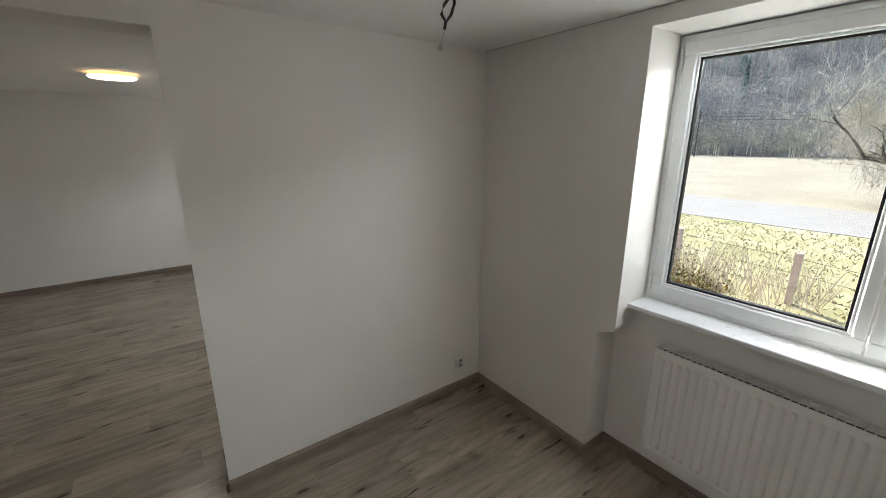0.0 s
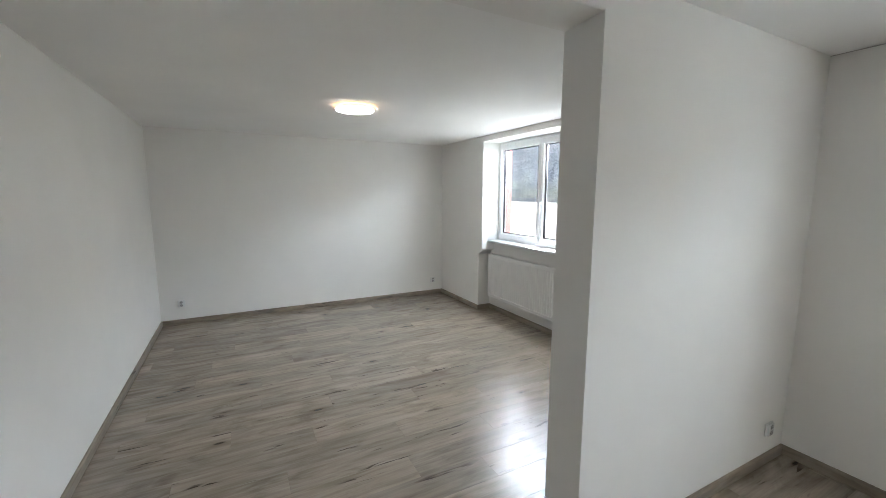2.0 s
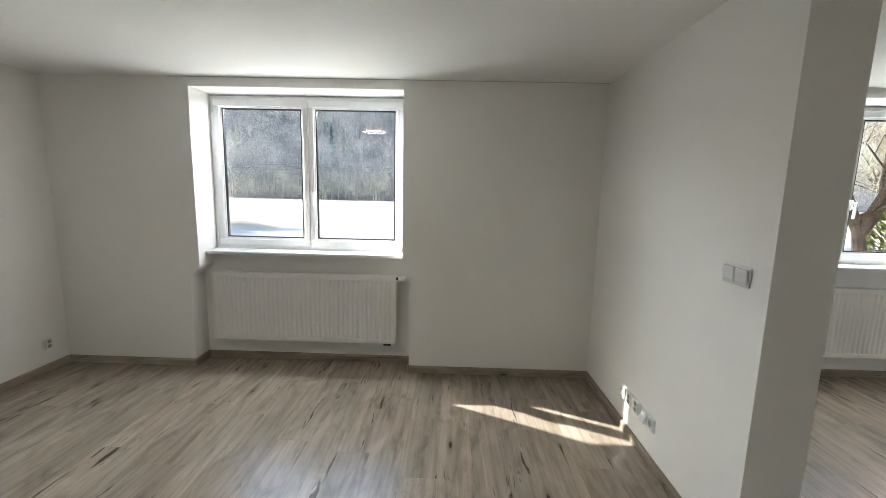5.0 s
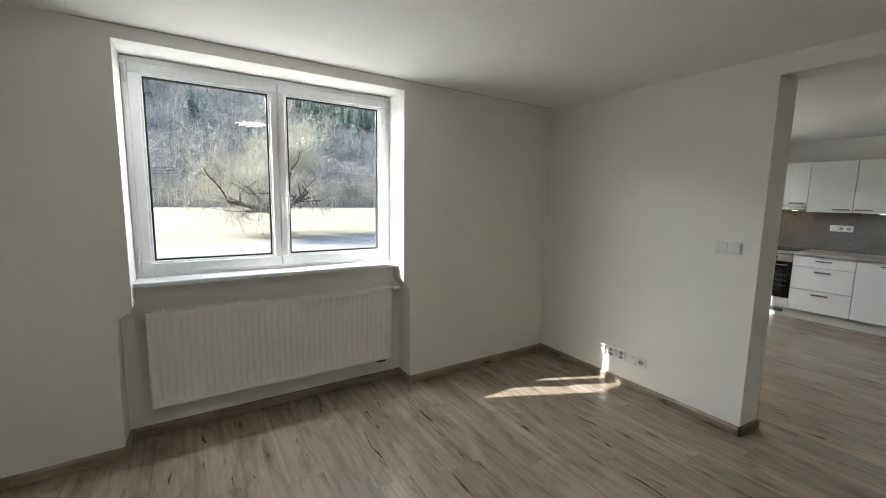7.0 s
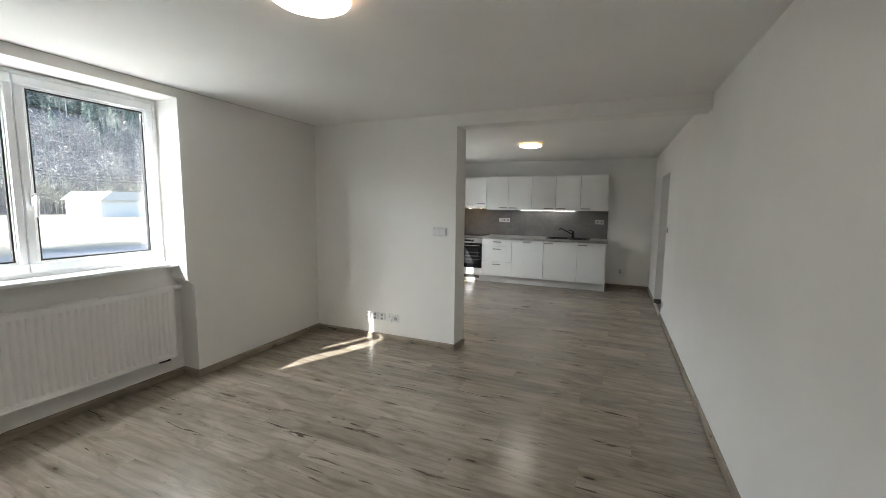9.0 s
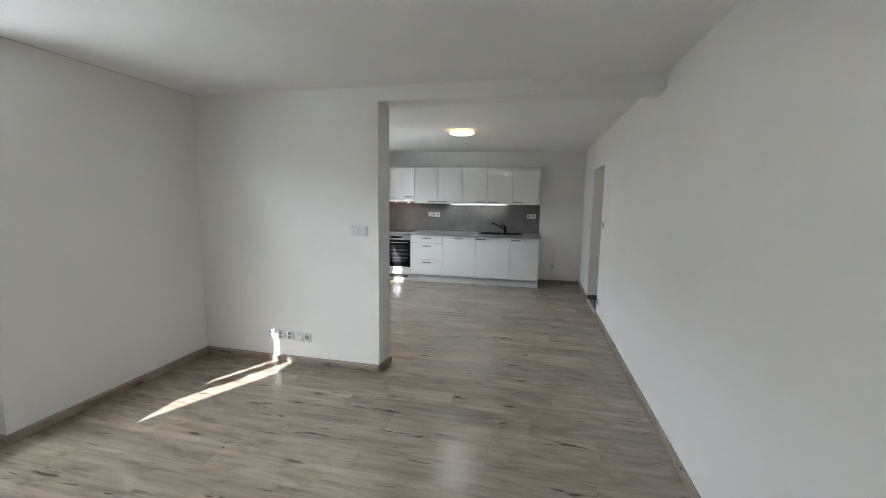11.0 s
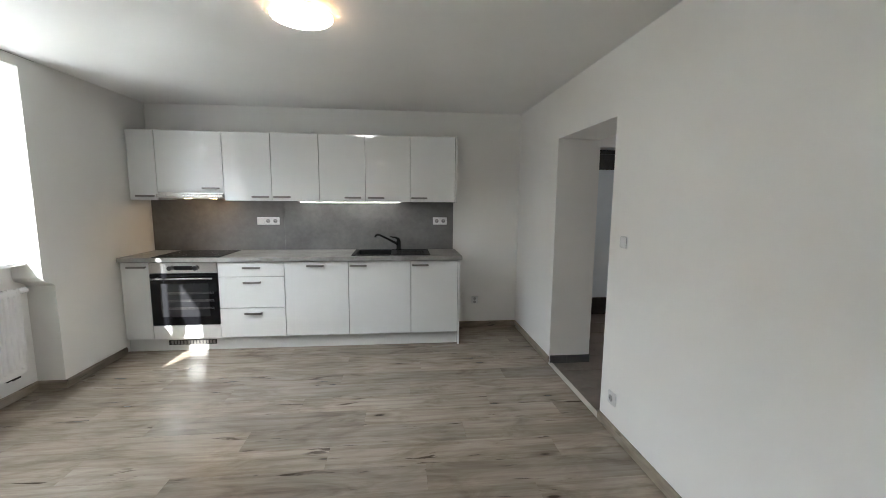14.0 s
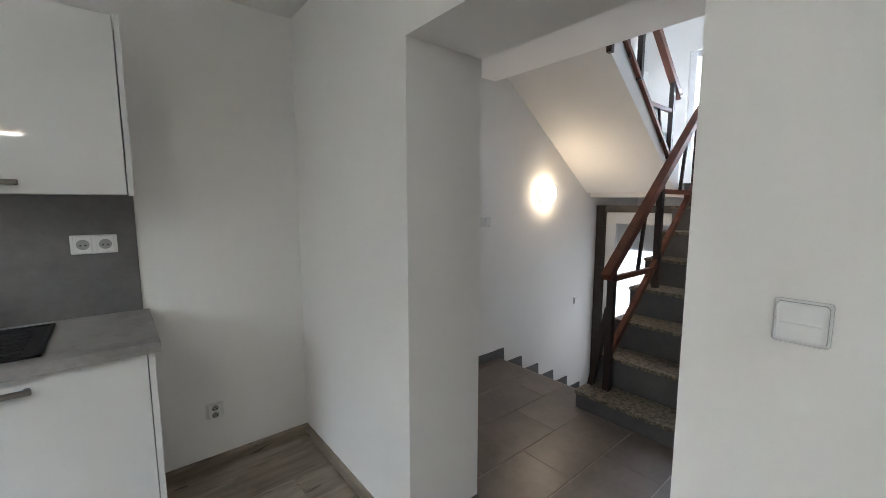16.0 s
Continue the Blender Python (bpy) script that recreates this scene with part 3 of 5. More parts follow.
def base_unit(x0, x1, hx, drawers=False, narrow=False, top=None):
    lab = "white gloss three-drawer base cabinet with steel bar handles" if drawers else "white gloss kitchen base cabinet with one door"
    if narrow:
        lab = "narrow white gloss base cabinet in the corner beside the oven"
    u = thing("base_cabinet", lab, "kitchen cabinet", "kitchen base cabinets")
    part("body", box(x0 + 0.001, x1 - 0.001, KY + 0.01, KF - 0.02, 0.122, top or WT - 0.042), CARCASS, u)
    if drawers:
        for z0, z1 in ((0.69, 0.825), (0.40, 0.69), (0.124, 0.40)):
            front(u, x0, x1, z0, z1, KF, (x0 + x1) / 2 - 0.01, z1 - 0.05, "drawer_front")
    else:
        front(u, x0, x1, 0.124, 0.828, KF, hx, 0.787)
    for fx in (x0 + 0.05, x1 - 0.05):
        for fy in (KF - 0.09, KY + 0.08):
            part("foot", cyl(0.018, 0.122, pose(fx, fy, 0.061), 10), STEEL_DARK, u)
    return u


base_unit(-0.827, -0.377, -0.465)
base_unit(-0.377, 0.203, 0.11, top=WT - 0.20)
base_unit(0.203, 0.780, 0.50)
base_unit(0.780, 1.360, None, True)
base_unit(1.936, 2.172, 2.03, narrow=True)
solid("end_panel", box(-0.846, -0.8272, KY + 0.004, KF + 0.004, 0.0, WT - 0.04, 0.001), GLOSS_WHITE, "white gloss side panel closing the cabinet row", "side panel")

# oven in its housing
oven = thing("oven", "built-in steel and black glass oven under the hob", "oven")
ox0, ox1 = 1.360, 1.936
part("body", box(ox0 + 0.02, ox1 - 0.02, KY + 0.05, KF - 0.02, 0.25, 0.83), STEEL_DARK, oven)
cp = part("control_panel", box(ox0 + 0.002, ox1 - 0.002, KF - 0.02, KF + 0.002, 0.728, 0.826, 0.002), OVEN_STEEL, oven, "brushed steel control panel")
part("display", box(1.573, 1.723, KF + 0.001, KF + 0.004, 0.757, 0.795, 0.001), BLACK_GLASS, cp, "black clock display")
for kx in (1.542, 1.754):
    bm = cyl(0.021, 0.026, pose(kx, KF + 0.014, 0.776, 90, 0, 0), 24, 0.018, 0.002)
    add_box(bm, kx - 0.0025, kx + 0.0025, KF + 0.024, KF + 0.029, 0.762, 0.795)
    part("knob", bm, STEEL_DARK, cp, "round black knob")
dr = part("oven_door", box(ox0 + 0.002, ox1 - 0.002, KF - 0.018, KF + 0.006, 0.252, 0.722, 0.003), BLACK_GLASS, oven, "black glass oven door")
part("door_window", box(1.44, 1.856, KF + 0.0055, KF + 0.0085, 0.33, 0.635, 0.001), OVEN_WINDOW, dr)
for z in (0.40, 0.47, 0.54):
    bm = bmesh.new()
    for i in range(3):
        add_box(bm, 1.40, 1.79, KF + 0.0083, KF + 0.0093, z + 0.008 * i, z + 0.002 + 0.008 * i)
    part("rack", bm, HANDLE, dr, "steel oven rack behind the glass")
bm = tube([(ox0 + 0.03, KF + 0.045, 0.685), (ox1 - 0.03, KF + 0.045, 0.685)], 0.009, 12)
for x in (ox0 + 0.06, ox1 - 0.06):
    add_box(bm, x - 0.01, x + 0.01, KF + 0.004, KF + 0.045, 0.678, 0.692, 0.002)
part("handle", bm, OVEN_STEEL, oven, "steel bar handle across the door", True)
part("lower_front", box(ox0 + 0.0015, ox1 - 0.0015, KF - 0.018, KF, 0.124, 0.246, 0.0012), GLOSS_WHITE, oven, "white gloss panel below the oven")

# plinth with vent grille
pl = solid("plinth", box(-0.827, 2.175, KF - 0.062, KF - 0.045, 0.0, 0.121), PLINTH, "pale grey kick board under the base cabinets", "plinth")
bm = box(1.42, 1.84, KF - 0.046, KF - 0.041, 0.052, 0.098, 0.002)
part("vent_grille", bm, STEEL_DARK, pl, "dark slotted vent grille")
for i in range(14):
    x = 1.435 + i * 0.028
    part("grille_bar", box(x, x + 0.018, KF - 0.0405, KF - 0.039, 0.058, 0.092), HANDLE, pl)

# worktop, with the hole for the sink
SX0, SX1, SY0, SY1 = -0.565, 0.18, -1.925, -1.50
bm = bmesh.new()
wy0, wy1 = KY + 0.012, KF + 0.03
add_box(bm, -0.863, SX0 + 0.02, wy0, wy1, WT - 0.038, WT)
add_box(bm, SX1 - 0.02, 2.176, wy0, wy1, WT - 0.038, WT)
add_box(bm, SX0 + 0.02, SX1 - 0.02, wy0, SY0 + 0.02, WT - 0.038, WT)
add_box(bm, SX0 + 0.02, SX1 - 0.02, SY1 - 0.02, wy1, WT - 0.038, WT)
bmesh.ops.remove_doubles(bm, verts=bm.verts, dist=0.0002)
wt_ob = thing("worktop", "grey stone-look laminate worktop with a square edge", "worktop")
part("slab", bm, WORKTOP, wt_ob)
part("edge_band", box(-0.863, 2.176, wy1, wy1 + 0.0012, WT - 0.037, WT - 0.001), WORKTOP, wt_ob)
part("end_band", box(-0.8642, -0.863, wy0, wy1, WT - 0.037, WT - 0.001), WORKTOP, wt_ob)

# backsplash panels
sp = thing("backsplash", "dark grey concrete-look splash panels behind the worktop", "backsplash")
for a, b in ((-0.842, 0.905), (0.9065, 2.176)):
    part("panel", box(a, b, KY + 0.001, KY + 0.011, WT - 0.001, UZ0 + 0.01), SPLASH, sp)

# hob
hob = thing("hob", "black glass induction hob set flat on the worktop", "hob")
part("glass_plate", box(1.33, 1.90, -1.94, -1.455, WT + 0.0005, WT + 0.006, 0.002), BLACK_GLASS, hob)
for cx, cy, r in ((1.48, -1.58, 0.09), (1.75, -1.58, 0.075), (1.48, -1.81, 0.075), (1.75, -1.81, 0.09)):
    bm = bmesh.new()
    n = 40
    a = [bm.verts.new((cx + r * math.cos(2 * math.pi * i / n), cy + r * math.sin(2 * math.pi * i / n), WT + 0.0064)) for i in range(n)]
    b = [bm.verts.new((cx + (r - 0.002) * math.cos(2 * math.pi * i / n), cy + (r - 0.002) * math.sin(2 * math.pi * i / n), WT + 0.0064)) for i in range(n)]
    for i in range(n):
        bm.faces.new((a[i], a[(i + 1) % n], b[(i + 1) % n], b[i]))
    part("cooking_zone", bm, HANDLE, hob, "thin grey ring")

# sink and tap
sink = thing("sink", "black composite sink with drainer set in the worktop", "sink")
bm = bmesh.new()
zr = WT + 0.009
bx0, bx1, by0, by1 = -0.19, 0.14, -1.86, -1.53
add_box(bm, SX0, bx0, SY0, SY1, WT + 0.001, zr - 0.004, 0.003)
add_box(bm, bx1, SX1, SY0, SY1, WT + 0.001, zr, 0.003)
add_box(bm, bx0, bx1, SY0, by0, WT + 0.001, zr, 0.003)
add_box(bm, bx0, bx1, by1, SY1, WT + 0.001, zr, 0.003)
for a, b, c, d in ((SX0, SX0 + 0.014, SY0, SY1), (SX0, bx0, SY0, SY0 + 0.014), (SX0, bx0, SY1 - 0.014, SY1)):
    add_box(bm, a, b, c, d, zr - 0.006, zr, 0.002)
part("rim", bm, GRANITE_BLACK, sink)
bm = bmesh.new()
zb = WT - 0.18
for a, b, c, d in ((bx0 - 0.006, bx0, by0, by1), (bx1, bx1 + 0.006, by0, by1), (bx0, bx1, by0 - 0.006, by0), (bx0, bx1, by1, by1 + 0.006)):
    add_box(bm, a, b, c, d, zb, WT + 0.002)
add_box(bm, bx0, bx1, by0, by1, zb - 0.006, zb)
part("basin", bm, GRANITE_BLACK, sink)
for i in range(7):
    y = SY0 + 0.06 + i * 0.05
    part("drainer_rib", box(SX0 + 0.05, bx0 - 0.05, y, y + 0.018, zr - 0.006, zr - 0.001, 0.002), GRANITE_BLACK, sink)
part("drain", cyl(0.04, 0.006, pose((bx0 + bx1) / 2, (by0 + by1) / 2, zb + 0.003), 24), CHROME, sink, "chrome waste")
tap = thing("kitchen_tap", "black single-lever kitchen mixer tap behind the sink", "tap")
tx, ty = -0.26, -1.885
bm = cyl(0.027, 0.008, pose(tx, ty, zr + 0.004), 24)
add_cyl(bm, 0.022, 0.09, pose(tx, ty, zr + 0.05), 24, bev=0.003)
part("tap_body", bm, TAP_BLACK, tap, smooth=False)
part("spout", tube([(tx, ty, zr + 0.05), (tx + 0.035, ty + 0.022, zr + 0.075), (tx + 0.12, ty + 0.07, zr + 0.125), (tx + 0.19, ty + 0.11, zr + 0.163), (tx + 0.21, ty + 0.122, zr + 0.167), (tx + 0.225, ty + 0.13, zr + 0.160), (tx + 0.23, ty + 0.133, zr + 0.142)], [0.013, 0.012, 0.0105, 0.0095, 0.0095, 0.010, 0.0105], 12), TAP_BLACK, tap, smooth=True)
part("lever", tube([(tx, ty, zr + 0.092), (tx + 0.004, ty + 0.002, zr + 0.112), (tx + 0.03, ty + 0.018, zr + 0.128), (tx + 0.085, ty + 0.05, zr + 0.140)], [0.021, 0.016, 0.009, 0.005], 10), TAP_BLACK, tap, smooth=True)


def wall_unit(x0, x1, hx, z0=UZ0, lab="white gloss kitchen wall cabinet with one door"):
    u = thing("wall_cabinet", lab, "kitchen cabinet", "kitchen wall cabinets")
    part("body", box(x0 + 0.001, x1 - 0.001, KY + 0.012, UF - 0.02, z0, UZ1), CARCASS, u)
    front(u, x0, x1, z0 - 0.004, UZ1, UF, hx, z0 + 0.035)
    return u


wall_unit(-0.818, -0.376, -0.465)
wall_unit(-0.376, 0.052, -0.05)
wall_unit(0.052, 0.486, 0.17)
wall_unit(0.486, 0.923, 0.825)
wall_unit(0.923, 1.352, 1.02)
wall_unit(1.352, 1.932, 1.455, 1.452, "white gloss wall cabinet above the cooker hood")
wall_unit(1.932, 2.172, 2.03, lab="narrow white gloss wall cabinet in the corner")
solid("wall_end_panel", box(-0.837, -0.8192, KY + 0.004, UF + 0.002, UZ0 - 0.006, UZ1 + 0.002, 0.001), GLOSS_WHITE, "white gloss side panel of the wall cabinets", "side panel")

hood = thing("cooker_hood", "slim silver pull-out cooker hood with lit lamps", "cooker hood")
part("body", box(1.355, 1.929, KY + 0.02, UF - 0.01, 1.396, 1.450, 0.002), OVEN_STEEL, hood)
part("visor", box(1.355, 1.929, UF - 0.01, UF + 0.034, 1.404, 1.432, 0.004), OVEN_STEEL, hood, "brushed steel pull-out front")
part("filter", box(1.38, 1.90, KY + 0.06, UF - 0.04, 1.392, 1.397), HANDLE, hood, "grease filter mesh")
for x in (1.50, 1.73):
    part("hood_light", cyl(0.028, 0.006, pose(x, -1.80, 1.392), 20), HOOD_GLOW, hood, "warm glowing halogen spot")

led = thing("cabinet_light", "bright slim light bars under the wall cabinets", "cabinet light")
part("housing", box(-0.29, 0.735, -1.90, -1.86, UZ0 - 0.010, UZ0 - 0.001, 0.002), OVEN_STEEL, led)
for a, b in ((0.30, 0.715), (-0.05, 0.28), (-0.155, -0.065), (-0.27, -0.17)):
    part("light_bar", box(a, b, -1.895, -1.865, UZ0 - 0.014, UZ0 - 0.009), LED_GLOW, led, "glowing white light bar")

# ---- switches and sockets ----


def plate_pose(x, y, z, facing):
    return pose(x, y, z, 90, 0, {"-y": 0, "+y": 180, "+x": 90, "-x": -90}[facing])


def outlet(x, z, y, facing, n=1, double=False, lab="white double socket on the wall above the skirting", switch=0):
    """Frame with n gangs side by side; each gang a socket, or a rocker for the first switch ones."""
    w = 0.071
    t = thing("wall_socket" if switch < n else "light_switch", lab, "socket" if switch < n else "light switch")
    tot = w * n + 0.008
    part("frame", box(-tot / 2, tot / 2, -0.0395, 0.0395, 0, 0.009, 0.005, 3), SOCKET, t)
    for i in range(n):
        cx = -tot / 2 + 0.004 + w * (i + 0.5)
        if i < switch:
            bm = prism([(-0.0293, 0.007), (-0.0293, 0.012), (-0.02, 0.0145), (0.02, 0.0175), (0.0293, 0.0165), (0.0293, 0.007)], "x", cx - 0.0302, cx + 0.0302)
            part("rocker", bm, SOCKET, t)
            # grey plate stands in for the shade in the gap round the rocker
            part("rocker_gap_shade", box(cx - 0.0315, cx + 0.0315, -0.0305, 0.0305, 0.0085, 0.0096, 0.0), SOCKET_SHADE, t)
            continue
        bm = box(cx - 0.029, cx + 0.029, -0.036, 0.036, 0.008, 0.020 if double else 0.013, 0.004, 2)
        face = part("socket_face", bm, SOCKET, t)
        zf = 0.0203 if double else 0.0133
        for cy in ((-0.018, 0.018) if double else (0.0,)):
            r = 0.0155 if double else 0.021
            # flat grey disc on the face gives the recess its shade
            part("recess", cyl(r, 0.001, pose(cx, cy, zf), 24), SOCKET_SHADE, face, "flat grey disc as the shaded socket recess")
            for dx in (-0.008, 0.008):
                part("pin_hole", cyl(0.0034, 0.001, pose(cx + dx, cy - 0.003, zf + 0.0006), 8), GASKET, face)
            part("earth_pin", cyl(0.0025, 0.008, pose(cx, cy + 0.007, zf + 0.003), 8), CHROME, face)
    t.matrix_world = plate_pose(x, y, z, facing)
    return t


outlet(1.99, 0.212, PK, "-y", 1, True)
outlet(-1.345, 0.25, LY, "-y", 1, True)
outlet(2.01, 0.22, LY, "-y", 1, True)
outlet(0.645, 1.185, PL, "+y", 2, switch=2, lab="white double light switch beside the wide opening")
for x in (1.485, 1.395, 1.307):
    outlet(x, 0.245, PL, "+y", 1, True)
dat = outlet(1.178, 0.24, PL, "+y", 2, lab="white antenna and data socket pair above the skirting")
part("hood_cover", prism([(-0.03, 0.012), (-0.03, 0.034), (0.018, 0.012)], "x", -0.062, -0.006), SOCKET, dat, "sloped white data socket cover").matrix_parent_inverse = Matrix()
outlet(LX, 0, 0, "+x").matrix_world = plate_pose(LX, 0.082, 0.215, "+x")
sw = thing("light_switch", "white single light switch beside the passage", "light switch")
part("frame", box(-0.034, 0.034, -0.034, 0.034, 0, 0.006, 0.005, 3), SOCKET, sw)
# grey plate as the shade round the rocker
part("rocker_gap_shade", box(-0.0304, 0.0304, -0.0304, 0.0304, 0.0055, 0.0066, 0.004), SOCKET_SHADE, sw)
part("rocker", box(-0.030, 0.030, -0.030, 0.030, 0.0068, 0.0135, 0.006, 3), SOCKET, sw, smooth=True)
part("rocker_ridge", prism([(-0.0035, 0.0132), (0.0, 0.0145), (0.0035, 0.0132)], "x", -0.024, 0.024), SOCKET, sw)
sw.matrix_world = plate_pose(LX, 0.102, 1.168, "+x")
outlet(-1.093, 0.30, KY, "+y", 1, True)
outlet(1.065, 1.17, KY + 0.011, "+y", 3, switch=1, lab="white three-gang switch and socket set on the splash panel")
outlet(-0.70, 1.175, KY + 0.011, "+y", 2, lab="white two-gang socket on the splash panel")

# ---- lamps ----


def ceiling_lamp(x, y, r):
    la = thing("ceiling_lamp", "round white flush ceiling lamp, switched on", "ceiling lamp", "round ceiling lamps")
    part("base", cyl(r * 0.72, 0.018, pose(x, y, CEIL - 0.009), 48), SOCKET, la)
    part("glow_ring", cyl(r * 1.012, 0.007, pose(x, y, CEIL - 0.0245), 64), LAMP_RIM, la, "warm glowing edge")
    bm = bmesh.new()
    prof = [(0.63, 0.042), (0.90, 0.040), (0.97, 0.0375), (1.0, 0.034), (1.0, 0.030), (0.96, 0.027)]
    n = 64
    rings = [[bm.verts.new((x + r * f * math.cos(2 * math.pi * i / n), y + r * f * math.sin(2 * math.pi * i / n), CEIL - h)) for i in range(n)] for f, h in prof]
    for a, b in zip(rings, rings[1:]):
        for i in range(n):
            bm.faces.new((a[i], a[(i + 1) % n], b[(i + 1) % n], b[i]))
    bm.faces.new(rings[0])
    bm.faces.new(list(reversed(rings[-1])))
    bmesh.ops.recalc_face_normals(bm, faces=bm.faces)
    part("diffuser", bm, LAMP_GLOW, la, "opal diffuser glowing warm white", True)
    return la


ceiling_lamp(0.258, 4.42, 0.16)
ceiling_lamp(0.185, 0.14, 0.145)

wx, wy = 1.335, 1.238
wire = thing("ceiling_cable", "black electric cable coiled and hanging from the ceiling", "cable")
loop = [(wx + 0.01, wy, CEIL + 0.002), (wx + 0.012, wy, CEIL - 0.03), (wx - 0.02, wy + 0.01, CEIL - 0.07), (wx - 0.03, wy + 0.012, CEIL - 0.10), (wx - 0.015, wy + 0.005, CEIL - 0.125), (wx + 0.005, wy, CEIL - 0.10), (wx + 0.02, wy, CEIL - 0.06), (wx + 0.022, wy + 0.008, CEIL - 0.03)]
part("sheath", tube(loop, 0.0055, 8), GASKET, wire, smooth=True)
part("sheath_end", tube([(wx - 0.015, wy + 0.005, CEIL - 0.12), (wx - 0.02, wy + 0.006, CEIL - 0.15)], 0.006, 8), GASKET, wire)
part("wire_end", tube([(wx - 0.02, wy + 0.006, CEIL - 0.15), (wx - 0.028, wy + 0.008, CEIL - 0.18), (wx - 0.036, wy + 0.01, CEIL - 0.205)], 0.0028, 6), PLINTH, wire, "bare grey wire")
part("wire_end", tube([(wx - 0.02, wy + 0.006, CEIL - 0.15), (wx - 0.033, wy + 0.002, CEIL - 0.185), (wx - 0.042, wy + 0.0, CEIL - 0.20)], 0.0024, 6), PLINTH, wire, "bare grey wire")
part("terminal_block", box(wx - 0.045, wx - 0.03, wy, wy + 0.014, CEIL - 0.222, CEIL - 0.203, 0.002), PLINTH, wire)

# ---- hall and stairs ----
ST0, FIRST, RISE, GOING = -3.045, 0.117, 0.20, 0.23
NSTEP = 7
LAND = FIRST + RISE * NSTEP
LX1 = ST0 - GOING * NSTEP        # edge of the half landing
EX = -5.8                         # far wall of the stairwell
DRISE, DGO = 0.138, 0.252
SY_IN, SY_OUT = -1.16, 0.0       # rising flight
TOPZ = 5.2
solid("floor_hall", box(-3.28, LX, -2.8, 1.0, -0.14, -0.0035), GROUT, "grey-brown tiled hall floor", "floor", "structure")
bm = bmesh.new()
add_box(bm, -3.03, -2.23, HY - 0.35, HY, 2.0, 3.4)
add_box(bm, EX, -3.03, HY - 0.35, HY, -1.4, TOPZ)
add_box(bm, -2.23, HX, HY - 0.35, HY, -0.1, 3.4)
solid("wall_hall_side", bm, HALL_PAINT, "white stairwell wall with a deep door recess", "wall", "structure")
solid("wall_hall_back", box(-3.4, HX, HY - 0.40, HY - 0.36, -0.1, 2.4), HALL_PAINT, "white wall behind the recessed door", "wall", "structure")
bm = box(EX - 0.2, EX, HY - 0.3, -1.6, -1.4, TOPZ)
add_box(bm, EX - 0.2, EX, -0.7, 0.3, -1.4, TOPZ)
add_box(bm, EX - 0.2, EX, -1.6, -0.7, -1.4, 1.80)
add_box(bm, EX - 0.2, EX, -1.6, -0.7, 3.0, TOPZ)
solid("wall_stair_far", bm, HALL_PAINT, "white end wall of the stairwell", "wall", "structure")
solid("wall_stair_outer", box(EX - 0.2, -3.20, 0.0, 0.3, -1.4, TOPZ), HALL_PAINT, "white outer stairwell wall", "wall", "structure")
# unseen end wall, carried up to the stairwell ceiling to keep sun out
solid("wall_hall_sun_block", box(-3.4, HX + 0.2, 0.9, 1.1, -0.1, TOPZ), HALL_PAINT, "unseen white end wall of the hall, raised to block the sun", "wall", "structure")
solid("wall_hall_west", box(-3.4, -3.2, 0.0, 1.1, -0.1, TOPZ), HALL_PAINT, "white hall wall beside the stairs", "wall", "structure")
solid("ceiling_hall", box(-3.19, HX, HY - 0.3, 1.1, CEIL, CEIL + 0.28), CEIL_PAINT, "white hall ceiling ending at the stairwell", "ceiling", "structure")
solid("ceiling_stairwell", box(EX - 0.2, HX, HY - 0.3, 1.1, TOPZ, TOPZ + 0.1), CEIL_PAINT, "white stairwell ceiling", "ceiling", "structure")
solid("wall_upper_hall", box(HX, HX + 0.2, HY - 0.3, 1.1, CEIL + 0.28, TOPZ), HALL_PAINT, "white wall of the upper hall", "wall", "structure")

# stair window at the half landing
sw_ = thing("window_3", "white plastic stairwell window above the half landing", "window", kind="structure")
bm = bmesh.new()
for a, b, c, d in ((-1.6, -1.53, 1.80, 3.0), (-0.77, -0.70, 1.80, 3.0), (-1.53, -0.77, 1.80, 1.87), (-1.53, -0.77, 2.93, 3.0)):
    add_box(bm, EX - 0.10, EX - 0.03, a, b, c, d, 0.004)
part("window_frame", bm, PVC, sw_)
pn = part("pane", box(EX - 0.07, EX - 0.064, -1.53, -0.77, 1.87, 2.93), GLASS, sw_)
pn.visible_shadow = False


def step(x, z, y0, y1, going, riser, sign, name="stair_step"):
    """One step whose riser stands at x; the tread runs on in direction sign."""
    s = thing(name, "stair step with speckled stone tread and grey tiled riser", "stair step", "stair steps")
    xa, xb = (x, x + sign * (going + 0.02))
    part("riser", box(xa, xa + sign * 0.03, y0, y1, z - riser, z - 0.022), RISER_TILE, s, "dark grey tiled riser")
    t0, t1 = sorted((xa - sign * 0.012, xb))
    part("tread", box(t0, t1, y0 - 0.01, y1, z - 0.022, z, 0.004, 2), STEP_STONE, s, "speckled brown stone tread")
    return s


for i in range(NSTEP):
    step(ST0 - i * GOING, FIRST + i * RISE, SY_IN, SY_OUT - 0.002, GOING, RISE if i else FIRST, -1)
step(LX1, LAND, SY_IN, SY_OUT - 0.002, 0.05, RISE, -1)
# carriage under the rising flight
prof = [(ST0 - 0.031, -0.1), (ST0 - 0.031, FIRST - 0.031)]
for i in range(1, NSTEP + 1):
    prof += [(ST0 - i * GOING - 0.031, FIRST + (i - 1) * RISE - 0.031), (ST0 - i * GOING - 0.031, FIRST + i * RISE - 0.031)]
prof += [(LX1 - 0.08, LAND - 0.031), (LX1 - 0.08, LAND - 0.25), (ST0 - 0.35, -0.1)]
solid("stair_carriage", prism(prof, "y", SY_IN, SY_OUT - 0.002), HALL_PAINT, "white plastered body under the rising stair flight", "stairs", "structure")
